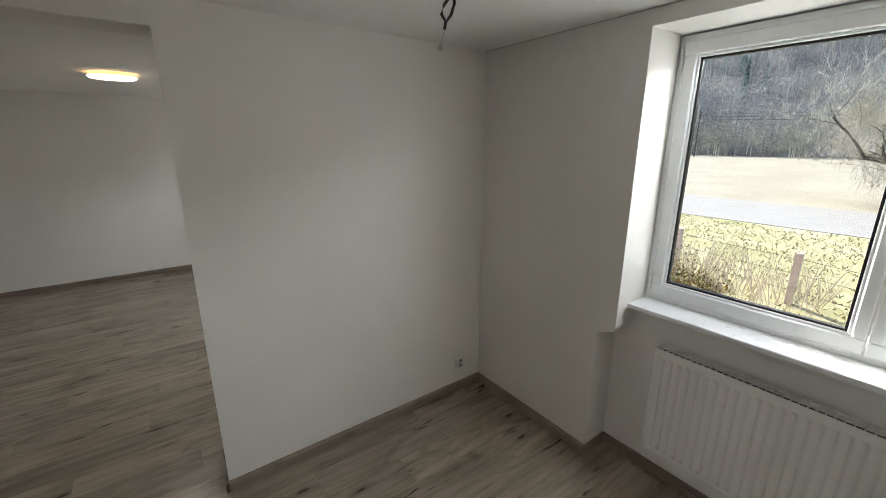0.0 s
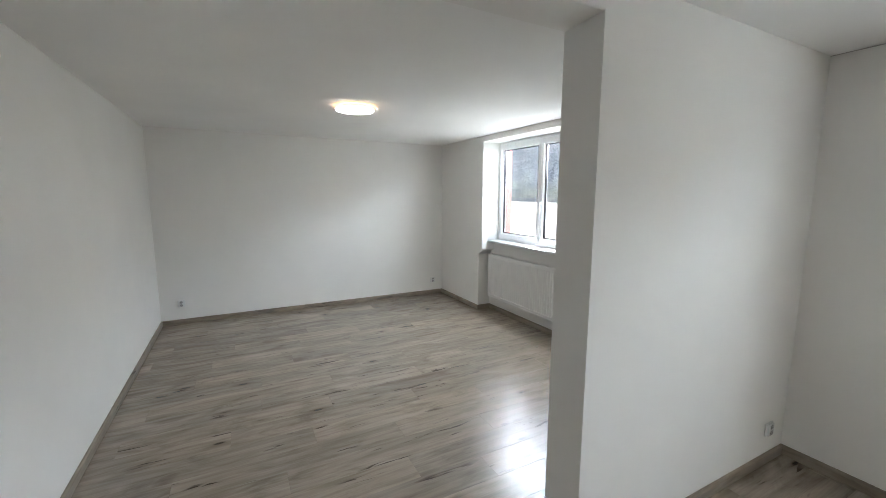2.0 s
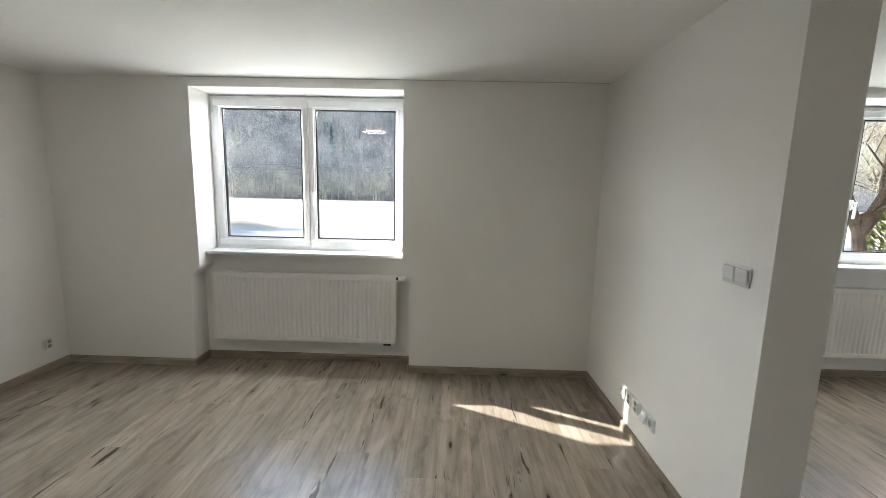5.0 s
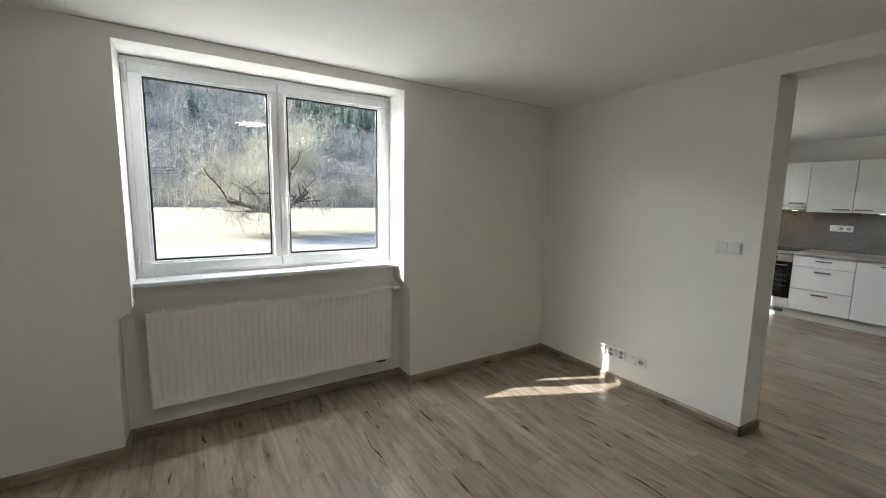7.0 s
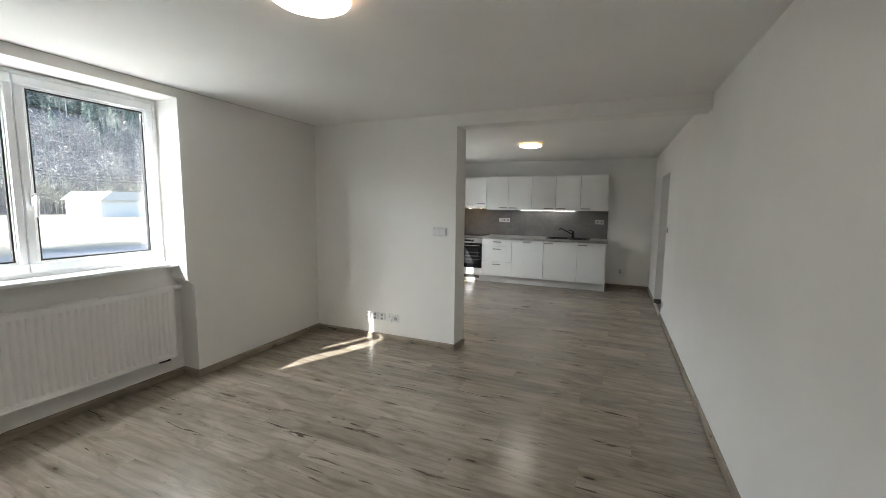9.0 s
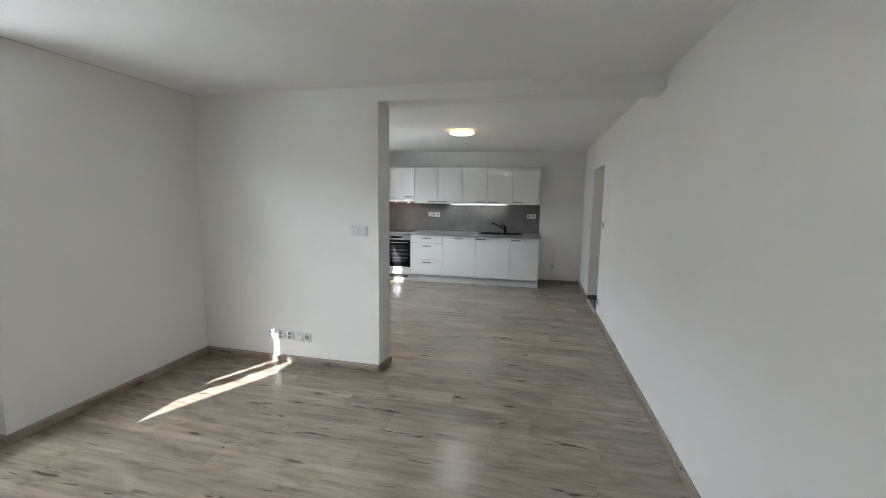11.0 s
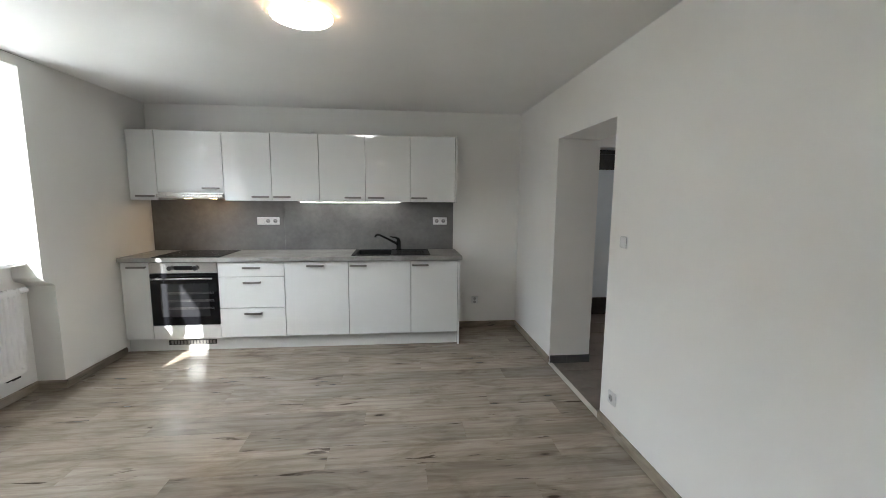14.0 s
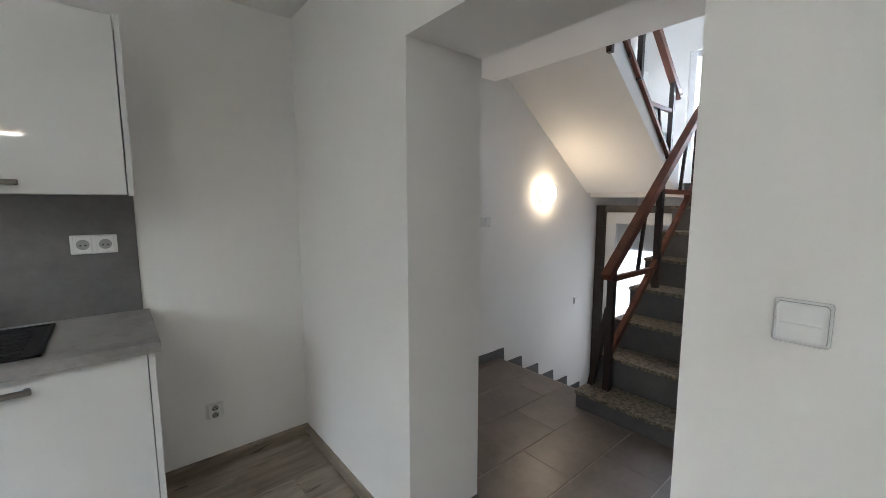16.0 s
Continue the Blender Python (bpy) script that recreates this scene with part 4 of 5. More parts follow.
solid("landing", box(EX, LX1 - 0.02, HY, SY_OUT, 1.40, LAND - 0.001), HALL_PAINT, "half landing slab between the stair flights", "landing", "structure")
# returning flight, seen from below
RET_Y0, RET_Y1 = HY, -1.21
pts, n2 = [], 7
x, z = LX1 + 0.02, LAND
top = [(x - 0.15, z)]
for i in range(n2):
    top += [(x + i * GOING, z + i * RISE), (x + i * GOING, z + (i + 1) * RISE)]
top += [(x + n2 * GOING, z + n2 * RISE)]
low = [(x + n2 * GOING, 2.47), (-3.278, 2.405), (LX1 + 0.05, 1.448), (x - 0.15, 1.448)]
solid("stair_return_flight", prism(top + low, "y", RET_Y0, RET_Y1), HALL_PAINT, "white plastered returning stair flight with sawtooth side", "stairs", "structure")

# steps down to the entrance
for i in range(6):
    x = -3.27 - i * DGO
    s = thing("descending_step", "grey tiled step leading down to the entrance", "stair step", "steps down to the entrance")
    part("tread", box(x - DGO, x + 0.012, HY, SY_IN + 0.0, -(i + 1) * DRISE - 0.03, -(i + 1) * DRISE, 0.003), TILE, s)
    part("riser", box(x - 0.02, x, HY, SY_IN, -(i + 1) * DRISE, -i * DRISE - (0.012 if i == 0 else 0.03)), RISER_TILE, s)
solid("floor_entrance", box(EX, -3.27 - 6 * DGO + 0.01, HY, SY_OUT, -1.2, -6 * DRISE - 0.005), TILE, "tiled floor at the entrance door", "floor", "structure")
for i in range(6):
    x = -3.27 - i * DGO
    za, zb = -i * DRISE + 0.07, -(i + 1) * DRISE
    prof = [(x + 0.012, za), (x + 0.012, zb - 0.01), (x - DGO + 0.01, zb - 0.01), (x - DGO + 0.01, zb + 0.07), (x - 0.085, zb + 0.07), (x - 0.075, za)]
    solid("stair_skirting", prism(prof, "y", HY, HY + 0.01), RISER_TILE, "grey tiled stepped skirting", "baseboard", "structure")
solid("tile_skirting", box(-3.27, -3.03, HY, HY + 0.01, -0.01, 0.068, 0.002), RISER_TILE, "grey tile skirting in the hall", "baseboard", "structure")
solid("tile_skirting", box(-2.23, HX, HY, HY + 0.01, -0.01, 0.068, 0.002), RISER_TILE, "grey tile skirting in the hall", "baseboard", "structure")
solid("tile_skirting", box(-3.03, -3.02, HY - 0.2, HY + 0.01, -0.01, 0.068, 0.002), RISER_TILE, "grey tile skirting in the door recess", "baseboard", "structure")
for a, b in ((HX - 0.004, -1.72), (-1.718, LX - 0.004)):
    solid("tile_skirting", box(a, b, DY0, DY0 + 0.01, -0.01, 0.068, 0.002), RISER_TILE, "grey tile skirting in the passage", "baseboard", "structure")
    solid("tile_skirting", box(a, b, DY1 - 0.01, DY1, -0.01, 0.068, 0.002), RISER_TILE, "grey tile skirting in the passage", "baseboard", "structure")
solid("tile_skirting", box(HX - 0.01, HX, HY, DY0, -0.01, 0.068, 0.002), RISER_TILE, "grey tile skirting in the hall", "baseboard", "structure")

# recessed dark door
hd = thing("door_1", "dark wenge interior door with a frosted glass strip, closed", "door", kind="structure")
dy = HY - 0.255
dx0, dx1 = -3.028, -2.232
fr = bmesh.new()
add_box(fr, dx0, dx0 + 0.05, dy - 0.06, dy + 0.02, 0, 1.99, 0.003)
add_box(fr, dx1 - 0.05, dx1, dy - 0.06, dy + 0.02, 0, 1.99, 0.003)
add_box(fr, dx0, dx1, dy - 0.06, dy + 0.02, 1.95, 1.997, 0.003)
part("door_frame", fr, DOOR_DARK, hd)
lf = bmesh.new()
gx0, gx1 = dx0 + 0.145, dx0 + 0.43
add_box(lf, dx0 + 0.052, gx0, dy - 0.03, dy + 0.01, 0.006, 1.948, 0.002)
add_box(lf, gx1, dx1 - 0.052, dy - 0.03, dy + 0.01, 0.006, 1.948, 0.002)
add_box(lf, gx0, gx1, dy - 0.03, dy + 0.01, 0.006, 0.22, 0.002)
add_box(lf, gx0, gx1, dy - 0.03, dy + 0.01, 1.77, 1.948, 0.002)
leaf = part("door_leaf", lf, DOOR_DARK, hd)
part("glass_panel", box(gx0 - 0.004, gx1 + 0.004, dy - 0.014, dy - 0.006, 0.216, 1.774), plain("white_satin_glass", (0.74, 0.78, 0.80), 0.15, var=0.02), leaf, "white satin glass strip")
bm = cyl(0.024, 0.008, pose(dx0 + 0.105, dy + 0.014, 1.03, 90, 0, 0), 20)
add_tube(bm, [(dx0 + 0.105, dy + 0.014, 1.03), (dx0 + 0.105, dy + 0.055, 1.03), (dx0 + 0.115, dy + 0.06, 1.03), (dx0 + 0.225, dy + 0.06, 1.03)], 0.009, 10)
part("door_handle", bm, CHROME, leaf, "chrome lever handle", True)
part("key_plate", box(dx0 + 0.085, dx0 + 0.125, dy + 0.009, dy + 0.015, 0.92, 0.965, 0.003), CHROME, leaf, "chrome key plate")

# hall fittings
outlet(-3.085, 1.19, HY, "+y", 2, switch=2, lab="white double light switch beside the dark door")
outlet(-4.47, 0.32, HY, "+y", 1, switch=1, lab="white light switch beside the entrance steps")
wl = thing("wall_lamp", "round opal glass wall lamp, lit warm, above the stairs", "wall lamp")
part("base", cyl(0.10, 0.03, pose(-3.87, HY + 0.015, 1.43, 90, 0, 0), 32), SOCKET, wl)
bm = bmesh.new()
bmesh.ops.create_uvsphere(bm, u_segments=32, v_segments=16, radius=1.0)
for v in bm.verts:
    v.co = Vector((-3.87 + v.co.x * 0.112, HY + 0.045 + v.co.y * 0.045, 1.43 + v.co.z * 0.112))
part("shade", bm, HALL_GLOW, wl, "glowing opal glass bowl", True)

# balustrade
rail = thing("stair_railing", "mahogany handrail on dark brown steel posts", "railing")
ry = -1.03
slope = RISE / GOING
hx0, hz0 = -3.197, 0.965          # newel, top of the handrail over it


def bar(bm, a, b, w, h):
    """A square bar between two points in the plane of the railing."""
    a, b = Vector(a), Vector(b)
    d = (b - a)
    m = Matrix.Translation((a + b) / 2) @ d.to_track_quat("X", "Z").to_matrix().to_4x4()
    r = bmesh.ops.create_cube(bm, size=1.0, matrix=m @ Matrix.Diagonal((d.length, w, h, 1)))
    return bm


def rail_z(x):
    return hz0 + (hx0 - x) * slope


L1 = 1.5
part("handrail", bar(bmesh.new(), (hx0 + 0.075, ry, rail_z(hx0 + 0.075) - 0.02), (hx0 - L1, ry, rail_z(hx0 - L1) - 0.02), 0.06, 0.05), RAIL_WOOD, rail, "reddish mahogany handrail")
part("mid_rail", bar(bmesh.new(), (hx0 - 0.02, ry, 0.375), (hx0 - L1, ry, 0.375 + (L1 - 0.02) * slope), 0.035, 0.04), RAIL_WOOD, rail)
for k in range(3):
    xx = hx0 - k * 0.65
    foot = (0.117, 0.717, 1.317)[k]
    part("post", box(xx - 0.021, xx + 0.021, ry - 0.021, ry + 0.021, foot, rail_z(xx) - 0.03), RAIL_STEEL, rail)
for k in range(2):
    xa = hx0 - 0.02 - k * 0.65
    za = 0.862 + k * 0.65 * slope
    part("cross_bar", bar(bmesh.new(), (xa, ry, za), (xa - 0.53, ry, za), 0.03, 0.034), RAIL_WOOD, rail)
    part("baluster", bar(bmesh.new(), (xa - 0.33, ry, za), (xa - 0.41, ry, rail_z(xa - 0.41) - 0.03), 0.02, 0.02), RAIL_STEEL, rail)
part("brace", bar(bmesh.new(), (hx0, ry - 0.112, 0.122), (hx0, ry - 0.012, 0.67), 0.04, 0.034), RAIL_STEEL, rail)
up = thing("upper_railing", "mahogany handrail on the returning stair flight", "railing")
ux = LX1 + 0.17       # lower end of the upper handrail
part("handrail", bar(bmesh.new(), (ux, -1.19, 2.216), (ux + 1.5, -1.19, 2.216 + 1.5 * slope), 0.05, 0.05), RAIL_WOOD, up)
for k, (xx, drop) in enumerate(((ux + 0.13, 0.62), (ux + 0.72, 0.62), (ux + 1.15, 0.9))):
    zt = 2.216 + (xx - ux) * slope
    part("post", box(xx - 0.018, xx + 0.018, -1.208, -1.172, zt - drop, zt - 0.01), RAIL_STEEL, up)
    if k < 2:
        part("cross_bar", bar(bmesh.new(), (xx, -1.19, zt - 0.24), (xx + 0.42, -1.19, zt - 0.24), 0.026, 0.03), RAIL_WOOD, up)
        part("baluster", bar(bmesh.new(), (xx + 0.16, -1.19, zt - 0.50), (xx + 0.24, -1.19, zt - 0.24), 0.018, 0.018), RAIL_STEEL, up)
part("mid_rail", bar(bmesh.new(), (ux + 0.1, -1.19, 1.70), (ux + 1.5, -1.19, 1.70 + 1.4 * slope), 0.03, 0.03), RAIL_WOOD, up)

# entrance door under the landing
ed = thing("door_2", "glazed entrance door in a dark brown frame", "door", kind="structure")
ex = -4.85
ez0, ez1 = -6 * DRISE, 1.317
bm = bmesh.new()
add_box(bm, ex - 0.07, ex + 0.03, HY + 0.001, HY + 0.10, ez0, ez1, 0.004)
add_box(bm, ex - 0.07, ex + 0.03, SY_IN - 0.06, SY_IN + 0.04, ez0, ez1, 0.004)
add_box(bm, ex - 0.07, ex + 0.03, HY + 0.1, SY_IN - 0.06, ez1 - 0.07, ez1 - 0.001, 0.004)
part("door_frame", bm, DOOR_DARK, ed)
bm = bmesh.new()
a0, a1 = HY + 0.10, SY_IN - 0.06
for p in ((a0, a0 + 0.11, ez0, ez1 - 0.07), (a1 - 0.11, a1, ez0, ez1 - 0.07), (a0 + 0.11, a1 - 0.11, ez0, ez0 + 0.35), (a0 + 0.11, a1 - 0.11, ez1 - 0.19, ez1 - 0.07)):
    add_box(bm, ex - 0.05, ex - 0.0, *p, 0.004)
lf2 = part("door_leaf", bm, PVC, ed, "white door leaf")
g = part("pane", box(ex - 0.03, ex - 0.024, a0 + 0.11, a1 - 0.11, ez0 + 0.35, ez1 - 0.19), FROST, lf2)
g.visible_shadow = False
solid("threshold", prism([(LX - 0.03, 0.0), (LX + 0.012, 0.0), (LX + 0.008, 0.005), (LX - 0.026, 0.005)], "y", DY0 + 0.002, DY1 - 0.002), THRESH, "pale threshold strip between laminate and tiles", "threshold", "structure")

# ---- outside ----
GZ = -1.0


def hill_z(x, y):
    h = min(108, 144 + 0.57 * y)
    t = min(max((x - 92) / 230.0, 0.0), 1.0)
    return GZ + 0.3 + max(h, 8) * (t * t * (3 - 2 * t) * 0.45 + t * 0.55)


solid("ground", box(OX + 0.02, 17.2, -400, 400, GZ - 0.5, GZ), GRASS_GROUND, "rough sunlit grass between house and road", "ground", "structure")
solid("road", box(17.2, 23.4, -400, 400, GZ - 0.5, GZ + 0.02), ASPHALT, "pale asphalt road past the house", "road", "structure")
solid("field", box(23.4, 94, -400, 400, GZ - 0.5, GZ + 0.01), FIELD, "pale dry field beyond the road", "field", "structure")
solid("ground_back", box(-500, EX - 0.2, -400, 400, GZ - 0.5, GZ), GRASS_GROUND, "grass behind the house", "ground", "structure")
bm = bmesh.new()
nx_, ny_ = 32, 60
gv = [[bm.verts.new((92 + 14 * i, -400 + 14 * j, hill_z(92 + 14 * i, -400 + 14 * j) - (0.8 if i == 0 else 0))) for j in range(ny_)] for i in range(nx_)]
for i in range(nx_ - 1):
    for j in range(ny_ - 1):
        bm.faces.new((gv[i][j], gv[i + 1][j], gv[i + 1][j + 1], gv[i][j + 1]))
solid("hillside", bm, HILL_EARTH, "steep wooded hillside beyond the field", "hill", "structure", smooth=True)


def blades(rng, verts, faces, base, height, spread, n, width):
    """A leafless crown seen from far off: thin slivers fanning out in a rounded mass over a stem."""
    bx, by, bz = base
    mid = bz + height * 0.58
    for _ in range(n):
        a, u = rng.uniform(0, 2 * math.pi), rng.uniform(-0.75, 1.0)
        f = rng.random() ** 0.5
        rr = math.sqrt(max(0.0, 1 - u * u)) * spread * f
        ca, sa = math.cos(a), math.sin(a)
        px, py, pz = bx + ca * rr, by + sa * rr, mid + u * f * height * 0.40
        ln_ = height * rng.uniform(0.06, 0.16)
        d = Vector((ca * rr / spread + rng.uniform(-0.9, 0.9), sa * rr / spread + rng.uniform(-0.9, 0.9), 0.15 + 0.5 * u + rng.uniform(-0.7, 0.7))).normalized() * ln_
        w = width * rng.uniform(0.4, 1.1)
        k = len(verts)
        s1, s2 = rng.uniform(-1, 1) * w, rng.uniform(-1, 1) * w
        verts += [(px, py - s1, pz - s2), (px, py + s1, pz + s2), (px + d.x, py + d.y, pz + d.z)]
        faces.append((k, k + 1, k + 2))
    k = len(verts)
    w = width * 1.1
    verts += [(bx, by - w, bz - 0.5), (bx, by + w, bz - 0.5), (bx, by + w * 0.3, bz + height * 0.7), (bx, by - w * 0.3, bz + height * 0.7)]
    faces.append((k, k + 1, k + 2, k + 3))


def cloud(name, verts, faces, material, label, category):
    me = bpy.data.meshes.new(name)
    me.from_pydata(verts, [], faces)
    me.materials.append(material)
    return tagged(new(name, me), label, category, "", "stuff")


rng = random.Random(11)
verts, faces = [], []
for _ in range(9500):
    u = rng.random() ** 1.15
    x = 94 + 235 * u
    y = rng.uniform(-0.85 * x, 1.5 * x)
    if rng.random() < 0.75 - 0.5 * (y < -20 and x > 150):
        blades(rng, verts, faces, (x, y, hill_z(x, y)), rng.uniform(6, 11), rng.uniform(2.2, 4.2), 90, 0.03 + x * 0.00045)
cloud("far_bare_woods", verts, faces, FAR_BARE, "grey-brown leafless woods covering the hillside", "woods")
verts, faces = [], []
for _ in range(620):
    x = rng.uniform(90, 97)
    y = rng.uniform(-90, 170)
    blades(rng, verts, faces, (x, y, GZ), rng.uniform(2.5, 9), rng.uniform(1.6, 3.6), 170, 0.055)
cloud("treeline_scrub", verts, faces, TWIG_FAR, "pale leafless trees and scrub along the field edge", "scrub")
verts, faces = [], []


def fir(rng, verts, faces, base, h):
    bx, by, bz = base
    tiers = 7
    for t in range(tiers):
        f = t / tiers
        zc = bz + h * (0.15 + 0.8 * f)
        r = h * 0.14 * (1 - f) + 0.2
        n = 9
        off = rng.uniform(0, 1)
        for k in range(n):
            a = 2 * math.pi * (k + off) / n
            rr = r * rng.uniform(0.7, 1.15)
            i = len(verts)
            wz = h * 0.045
            verts.extend([(bx, by, zc + h * 0.14), (bx + math.cos(a - 0.33) * rr, by + math.sin(a - 0.33) * rr, zc - wz * rng.uniform(0, 1)), (bx + math.cos(a + 0.33) * rr * 0.95, by + math.sin(a + 0.33) * rr * 0.95, zc - wz * rng.uniform(0, 1))])
            faces.append((i, i + 1, i + 2))


for _ in range(7500):
    x = 130 + 190 * rng.random()
    y = rng.uniform(-0.75 * x, 0.5 * x)
    lim = 0.75 if y < -0.20 * x and x > 165 else (0.16 if x > 210 else 0.03)
    if rng.random() < lim:
        fir(rng, verts, faces, (x, y, hill_z(x, y) - 0.5), rng.uniform(7, 12))
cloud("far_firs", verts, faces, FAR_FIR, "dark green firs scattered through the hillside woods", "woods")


# ---- near trees ----
def tree(name, x, y, height, seed, lean=0.0, label="", spread=1.0, reach=1.0, stem=1.4, girth=0.2):
    t = thing(name, label, "tree", "bare trees outside", at=(0, 0, 0))
    rg = random.Random(seed)
    bm = bmesh.new()
    tv, tf = [], []

    def twig(p, d, ln, w):
        p2 = p + d * ln
        s = Vector((-d.y, d.x, 0))
        if s.length < 0.05:
            s = Vector((1, 0, 0))
        s = s.normalized() * w
        i = len(tv)
        tv.extend([p - s, p + s, p2])
        tf.append((i, i + 1, i + 2))
        return p2

    def limb(p, d, ln, r, depth):
        pts, rad = [p], [r]
        n = 5 if depth < 3 else 3
        dd = d.copy()
        wob = 0.10 if depth == 0 else 0.30
        for k in range(n):
            dd = (dd + Vector((rg.uniform(-wob, wob), rg.uniform(-wob, wob), rg.uniform(-0.14, 0.17) if depth else 0.05))).normalized()
            pts.append(pts[-1] + dd * ln / n)
            rad.append(r * (1 - 0.45 * (k + 1) / n))
        add_tube(bm, pts, rad, 9 if depth == 0 else (6 if depth < 3 else 3))
        if depth >= 4:
            for q in pts[1:]:
                for _ in range(7):
                    v = (dd * 0.6 + Vector((rg.uniform(-1, 1), rg.uniform(-1, 1), rg.uniform(-0.6, 0.9)))).normalized()
                    e = twig(q, v, ln * rg.uniform(0.5, 1.1), 0.010)
                    for _ in range(4):
                        v2 = (v + Vector((rg.uniform(-1, 1), rg.uniform(-1, 1), rg.uniform(-0.6, 0.7)))).normalized()
                        twig(q + (e - q) * rg.uniform(0.3, 0.95), v2, ln * rg.uniform(0.3, 0.8), 0.007)
            return
        kids = 7 if depth == 0 else (4 if depth < 3 else 3)
        for k in range(kids):
            if depth == 0:
                a = 2 * math.pi * (k + rg.uniform(0, 0.5)) / kids
                rise = (0.28, 1.3, 0.5, 2.4, 0.4, 1.7, 0.9)[k] / spread
                nd = Vector((math.cos(a), math.sin(a), rise)).normalized()
                limb(pts[-1 - (k % 2)], nd, crown * rg.uniform(0.40, 0.54) * reach, r * rg.uniform(0.38, 0.55), 1)
                continue
            at = pts[-1] if k == 0 else pts[max(1, len(pts) - 1 - k)]
            a = rg.uniform(0, 2 * math.pi)
            nd = (dd * 0.75 + Vector((math.cos(a), math.sin(a), rg.uniform(-0.35, 0.65))) * 0.85).normalized()
            limb(at, nd, ln * rg.uniform(0.58, 0.80), rad[-1] * rg.uniform(0.5, 0.7), depth + 1)

    base = Vector((x, y, GZ - 0.1))
    crown = height - stem
    limb(base, Vector((lean, 0, 1)).normalized(), stem, girth, 0)
    part("trunk", bm, BARK, t, "grey-brown trunk and limbs")
    me = bpy.data.meshes.new("crown")
    me.from_pydata([tuple(v) for v in tv], [], tf)
    me.materials.append(TWIG)
    cr = new("crown", me)
    cr.parent = t
    cr["label"] = "fine leafless twigs in pale sunlight"
    return t


tree("fruit_tree", 25.8, 0.5, 7.6, 3, label="leafless old fruit tree standing at the edge of the field", spread=1.25, stem=1.5, girth=0.30)
tree("fruit_tree", 25.5, 22.3, 7.0, 8, label="leafless fruit tree with low limbs at the field edge", spread=1.2, stem=1.3, girth=0.26)
tree("fruit_tree", 20.5, -10.6, 5.6, 21, label="leafless tree with thin spreading branches beside the road", spread=1.1, stem=1.0, girth=0.14)
tree("garden_tree", 8.6, -6.6, 8.5, 5, label="tall leafless garden tree with a dark trunk beside the house", spread=0.8, stem=2.2, girth=0.19)
tree("garden_tree", 14.5, -13.4, 8.0, 31, label="slim leafless tree behind the evergreen bush", spread=0.9, stem=2.0, girth=0.16)

th = thing("thuja_bush", "yellow-green sunlit evergreen thuja bush in the garden", "bush")
verts, faces = [], []
rng = random.Random(7)
for _ in range(2600):
    h = rng.random() ** 1.3
    r = 1.0 * (1 - h) ** 0.6 * rng.uniform(0.75, 1.05) + 0.05
    a = rng.uniform(0, 2 * math.pi)
    p = Vector((10.2 + r * math.cos(a), -9.1 + r * math.sin(a), GZ + 0.05 + 3.5 * h))
    o = Vector((math.cos(a), math.sin(a), rng.uniform(0.3, 1.4))).normalized() * rng.uniform(0.12, 0.26)
    s = Vector((-math.sin(a), math.cos(a), rng.uniform(-0.4, 0.4))) * rng.uniform(0.03, 0.07)
    i = len(verts)
    verts += [tuple(p - s), tuple(p + s), tuple(p + o)]
    faces.append((i, i + 1, i + 2))
me = bpy.data.meshes.new("foliage")
me.from_pydata(verts, [], faces)
me.materials.append(THUJA)
fo = new("foliage", me)
fo.parent = th
part("stem", tube([(10.2, -9.1, GZ - 0.1), (10.2, -9.1, GZ + 3.0)], [0.09, 0.02], 8), BARK, th)

# hedge with last year's leaves
verts, faces = [], []
rng = random.Random(9)
for _ in range(2600):
    x = 8.2 + rng.gauss(0.3, 0.45)
    y = rng.uniform(2.5, 5.4)
    top = 0.70 * (1 - abs(y - 4.2) / 1.8)
    z = GZ + max(0.05, top) * rng.random() ** 0.6
    d = Vector((rng.uniform(-1, 1), rng.uniform(-1, 1), rng.uniform(-0.2, 1))).normalized() * rng.uniform(0.05, 0.10)
    s = Vector((rng.uniform(-1, 1), rng.uniform(-1, 1), rng.uniform(-1, 1))).normalized() * rng.uniform(0.018, 0.035)
    p = Vector((x, y, z))
    i = len(verts)
    verts += [tuple(p), tuple(p + d * 0.5 + s), tuple(p + d), tuple(p + d * 0.5 - s)]
    faces.append((i, i + 1, i + 2, i + 3))
cloud("leafy_shrub", verts, faces, LEAVES, "low garden shrub with yellow-brown and green leaves", "shrub")
verts, faces = [], []
for _ in range(420):
    x, y = rng.uniform(8.4, 10.5), rng.uniform(1.2, 5.0)
    h = rng.uniform(0.4, 1.1)
    dx, dy = rng.uniform(-0.4, 0.4), rng.uniform(-0.4, 0.4)
    i = len(verts)
    verts += [(x, y - 0.006, GZ), (x, y + 0.006, GZ), (x + dx, y + dy, GZ + h)]
    faces.append((i, i + 1, i + 2))
cloud("dry_stems", verts, faces, TWIG, "dry pale weed stems along the fence", "weeds")
# tufts of grass
verts, faces = [], []
for _ in range(16000):
    x, y = 6 + 11 * rng.random(), rng.uniform(-9, 14)
    h = rng.uniform(0.03, 0.09)
    i = len(verts)
    w = rng.uniform(0.01, 0.03)
    a = rng.uniform(0, math.pi)
    verts += [(x - w * math.cos(a), y - w * math.sin(a), GZ), (x + w * math.cos(a), y + w * math.sin(a), GZ), (x + rng.uniform(-0.08, 0.08), y + rng.uniform(-0.08, 0.08), GZ + h)]
    faces.append((i, i + 1, i + 2))
cloud("grass", verts, faces, GRASS_BLADES, "short rough garden grass, green and straw-coloured", "grass")

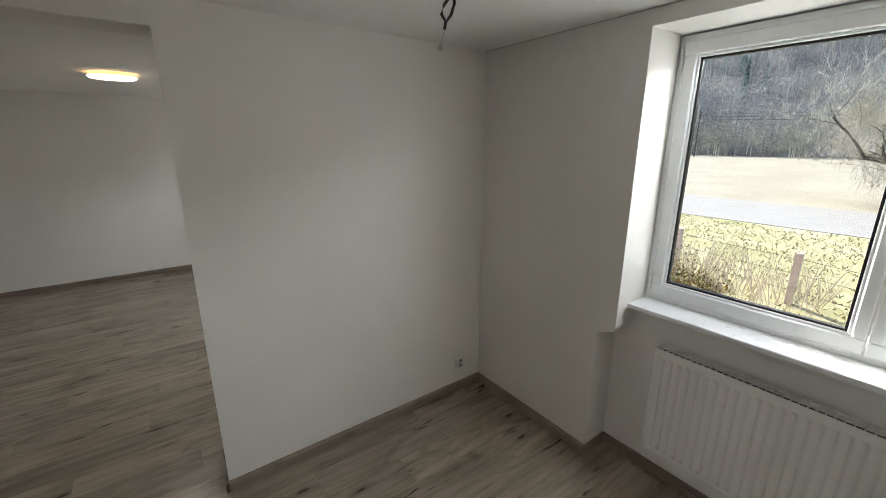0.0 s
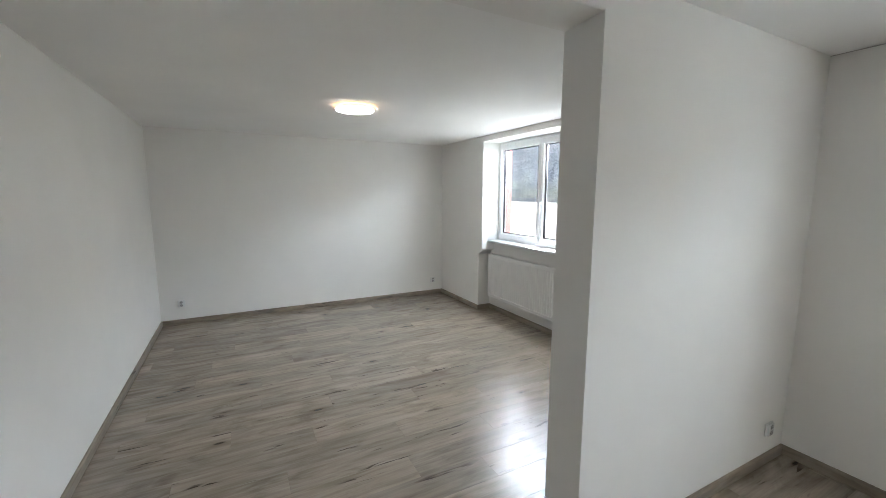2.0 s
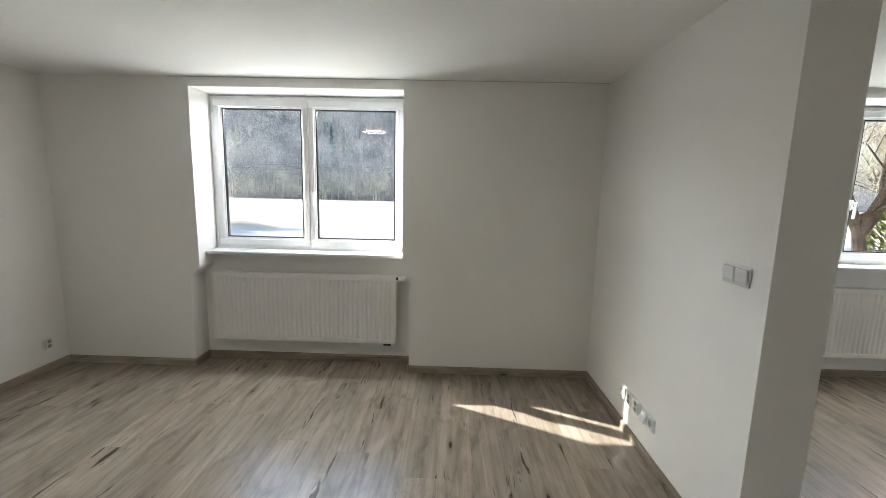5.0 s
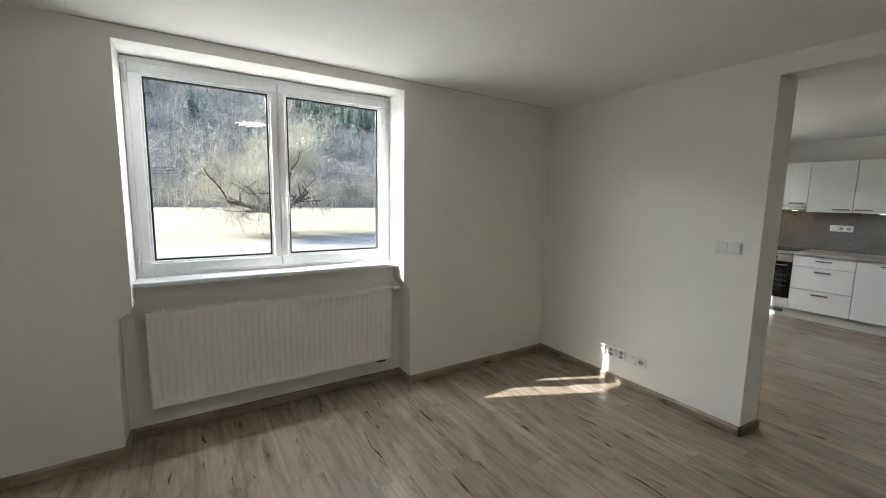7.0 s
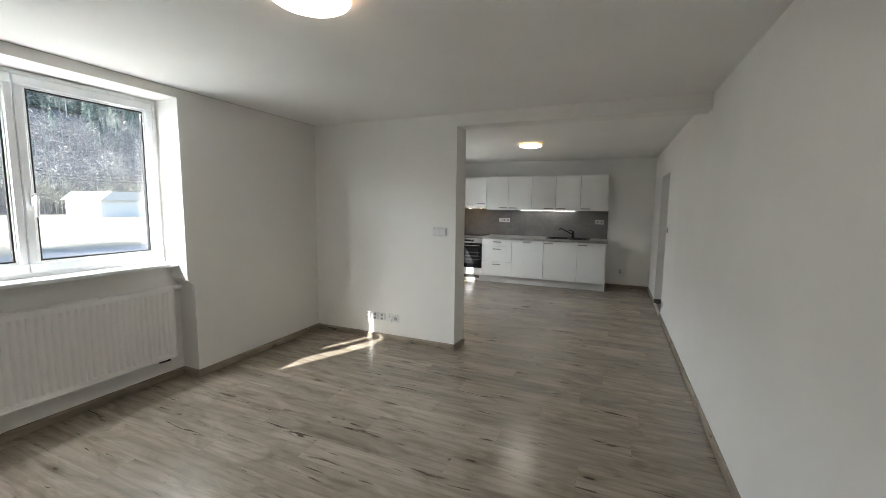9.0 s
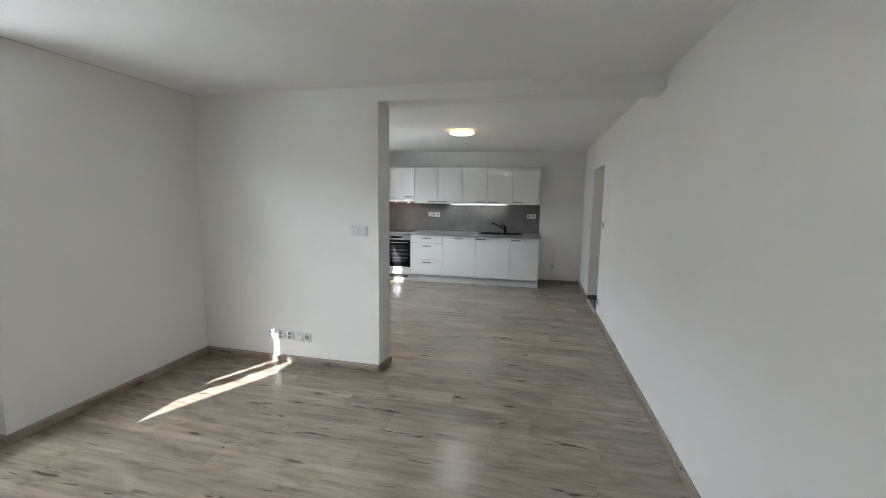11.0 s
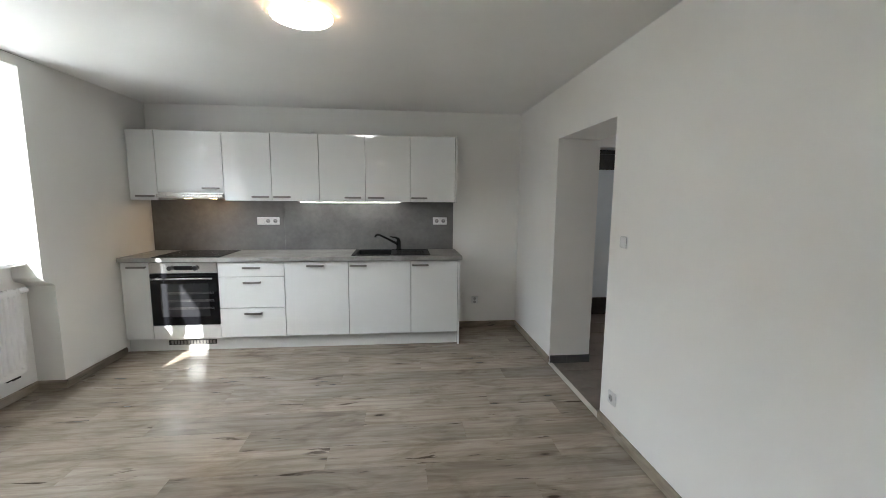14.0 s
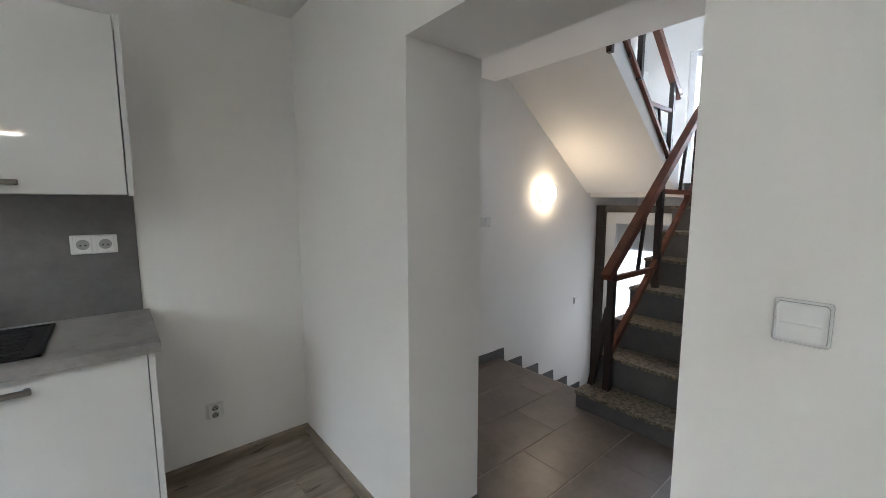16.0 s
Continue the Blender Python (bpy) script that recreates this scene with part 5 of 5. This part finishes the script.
# fence
fen = thing("garden_fence", "old concrete fence posts with slack wires along the garden", "fence")
posts = [(9.15 + 0.5 * (k - 1), 1.62 + 2.15 * (k - 1)) for k in range(-2, 5)]
for k, (x, y) in enumerate(posts):
    bm = prism([(x - 0.05, y - 0.05), (x + 0.05, y - 0.05), (x + 0.05, y + 0.05), (x - 0.05, y + 0.05)], "z", GZ - 0.2, GZ + 0.92)
    part("post", bm, CONCRETE, fen, "weathered concrete post")
    if k:
        px, py = posts[k - 1]
        for z in (0.25, 0.55, 0.82):
            part("wire", tube([(px, py, GZ + z), ((px + x) / 2, (py + y) / 2, GZ + z - 0.02), (x, y, GZ + z)], 0.004, 4), STEEL_DARK, fen)

# low white building across the field
bld = thing("farm_building", "long low white farm building beyond the field", "building")
part("wall", box(72, 82, -44, -30.2, GZ, GZ + 2.6), plain("white_render", (0.55, 0.53, 0.50), 0.9), bld)
part("roof", prism([(-44.2, GZ + 2.6), (-30.0, GZ + 2.6), (-31.5, GZ + 4.0), (-43.0, GZ + 4.0)], "x", 71.5, 83), plain("pale_sheet_roof", (0.42, 0.40, 0.38), 0.6), bld)
# overhead line along the field
line = thing("power_line", "grey timber poles carrying dark overhead cables at the field edge", "power line")
for y0 in (-62, -14, 34, 82):
    part("pole", tube([(84, y0, GZ - 0.3), (84, y0, GZ + 8.2)], [0.14, 0.10], 8), BARK, line)
    part("crossarm", box(83.7, 84.3, y0 - 0.06, y0 + 0.06, GZ + 6.7, GZ + 7.95), BARK, line)
for k, off in enumerate((-0.8, 0.0, 0.8)):
    pts = []
    for y0 in (-62, -14, 34):
        for i in range(8):
            f = i / 8
            pts.append((84 + off * 0.3, y0 + 48 * f, GZ + 7.8 - 0.5 * k - 3.2 * f * (1 - f)))
    part("cable", tube(pts, 0.03, 4), STEEL_DARK, line)

# ---- floor pieces ----
solid("floor", box(LX, NX + 0.02, KY - 0.05, LY + 0.05, -0.14, -0.006), UNDERLAY, "grey oak laminate floor in both rooms", "floor", "structure")
FLOOR = bpy.data.objects["floor"]
PW, PLEN, GAP = 0.193, 1.286, 0.0005
rnd = random.Random(4)
plank_meshes = {}


def plank_mesh(length, width):
    key = (round(length, 3), round(width, 3))
    if key not in plank_meshes:
        bm = bmesh.new()
        add_box(bm, -length / 2, length / 2, -width / 2, width / 2, -0.008, 0.0)
        top = [e for e in bm.edges if all(abs(v.co.z) < 1e-6 for v in e.verts)]
        bmesh.ops.bevel(bm, geom=top, offset=0.0004, segments=1, affect="EDGES")
        plank_meshes[key] = mesh_of("plank", bm, OAK)
    return plank_meshes[key]


row, y = 0, KY - 0.03
while y < LY + 0.02:
    off = (row * 0.43 + rnd.uniform(-0.08, 0.08)) % 1.0 * PLEN
    x = LX - off
    while x < NX:
        a, b = max(x, LX), min(x + PLEN, NX + 0.015)
        if b - a > 0.02:
            ob = new("plank", plank_mesh(b - a - GAP, PW - GAP))
            ob.location = ((a + b) / 2, y + PW / 2, 0.0)
            ob.parent = FLOOR
        x += PLEN
    y += PW
    row += 1

HALL = bpy.data.objects["floor_hall"]
tile_meshes = {}


def tile_mesh(length, width):
    key = (round(length, 3), round(width, 3))
    if key not in tile_meshes:
        bm = bmesh.new()
        add_box(bm, -length / 2, length / 2, -width / 2, width / 2, -0.011, 0.0)
        top = [e for e in bm.edges if all(abs(v.co.z) < 1e-6 for v in e.verts)]
        bmesh.ops.bevel(bm, geom=top, offset=0.0015, segments=1, affect="EDGES")
        tile_meshes[key] = mesh_of("tile", bm, TILE)
    return tile_meshes[key]


row, y = 0, -0.78 - 0.3 * 6
while y < 1.0:
    x = -2.70 - (0.3 if row % 2 else 0.0) - 1.2
    while x < LX - 0.03:
        a, b = max(x, -3.268), min(x + 0.6, LX - 0.03)
        if b - a > 0.03:
            ob = new("tile", tile_mesh(b - a - 0.004, 0.296))
            ob.location = ((a + b) / 2, y + 0.15, -0.001)
            ob.parent = HALL
        x += 0.6
    y += 0.3
    row += 1
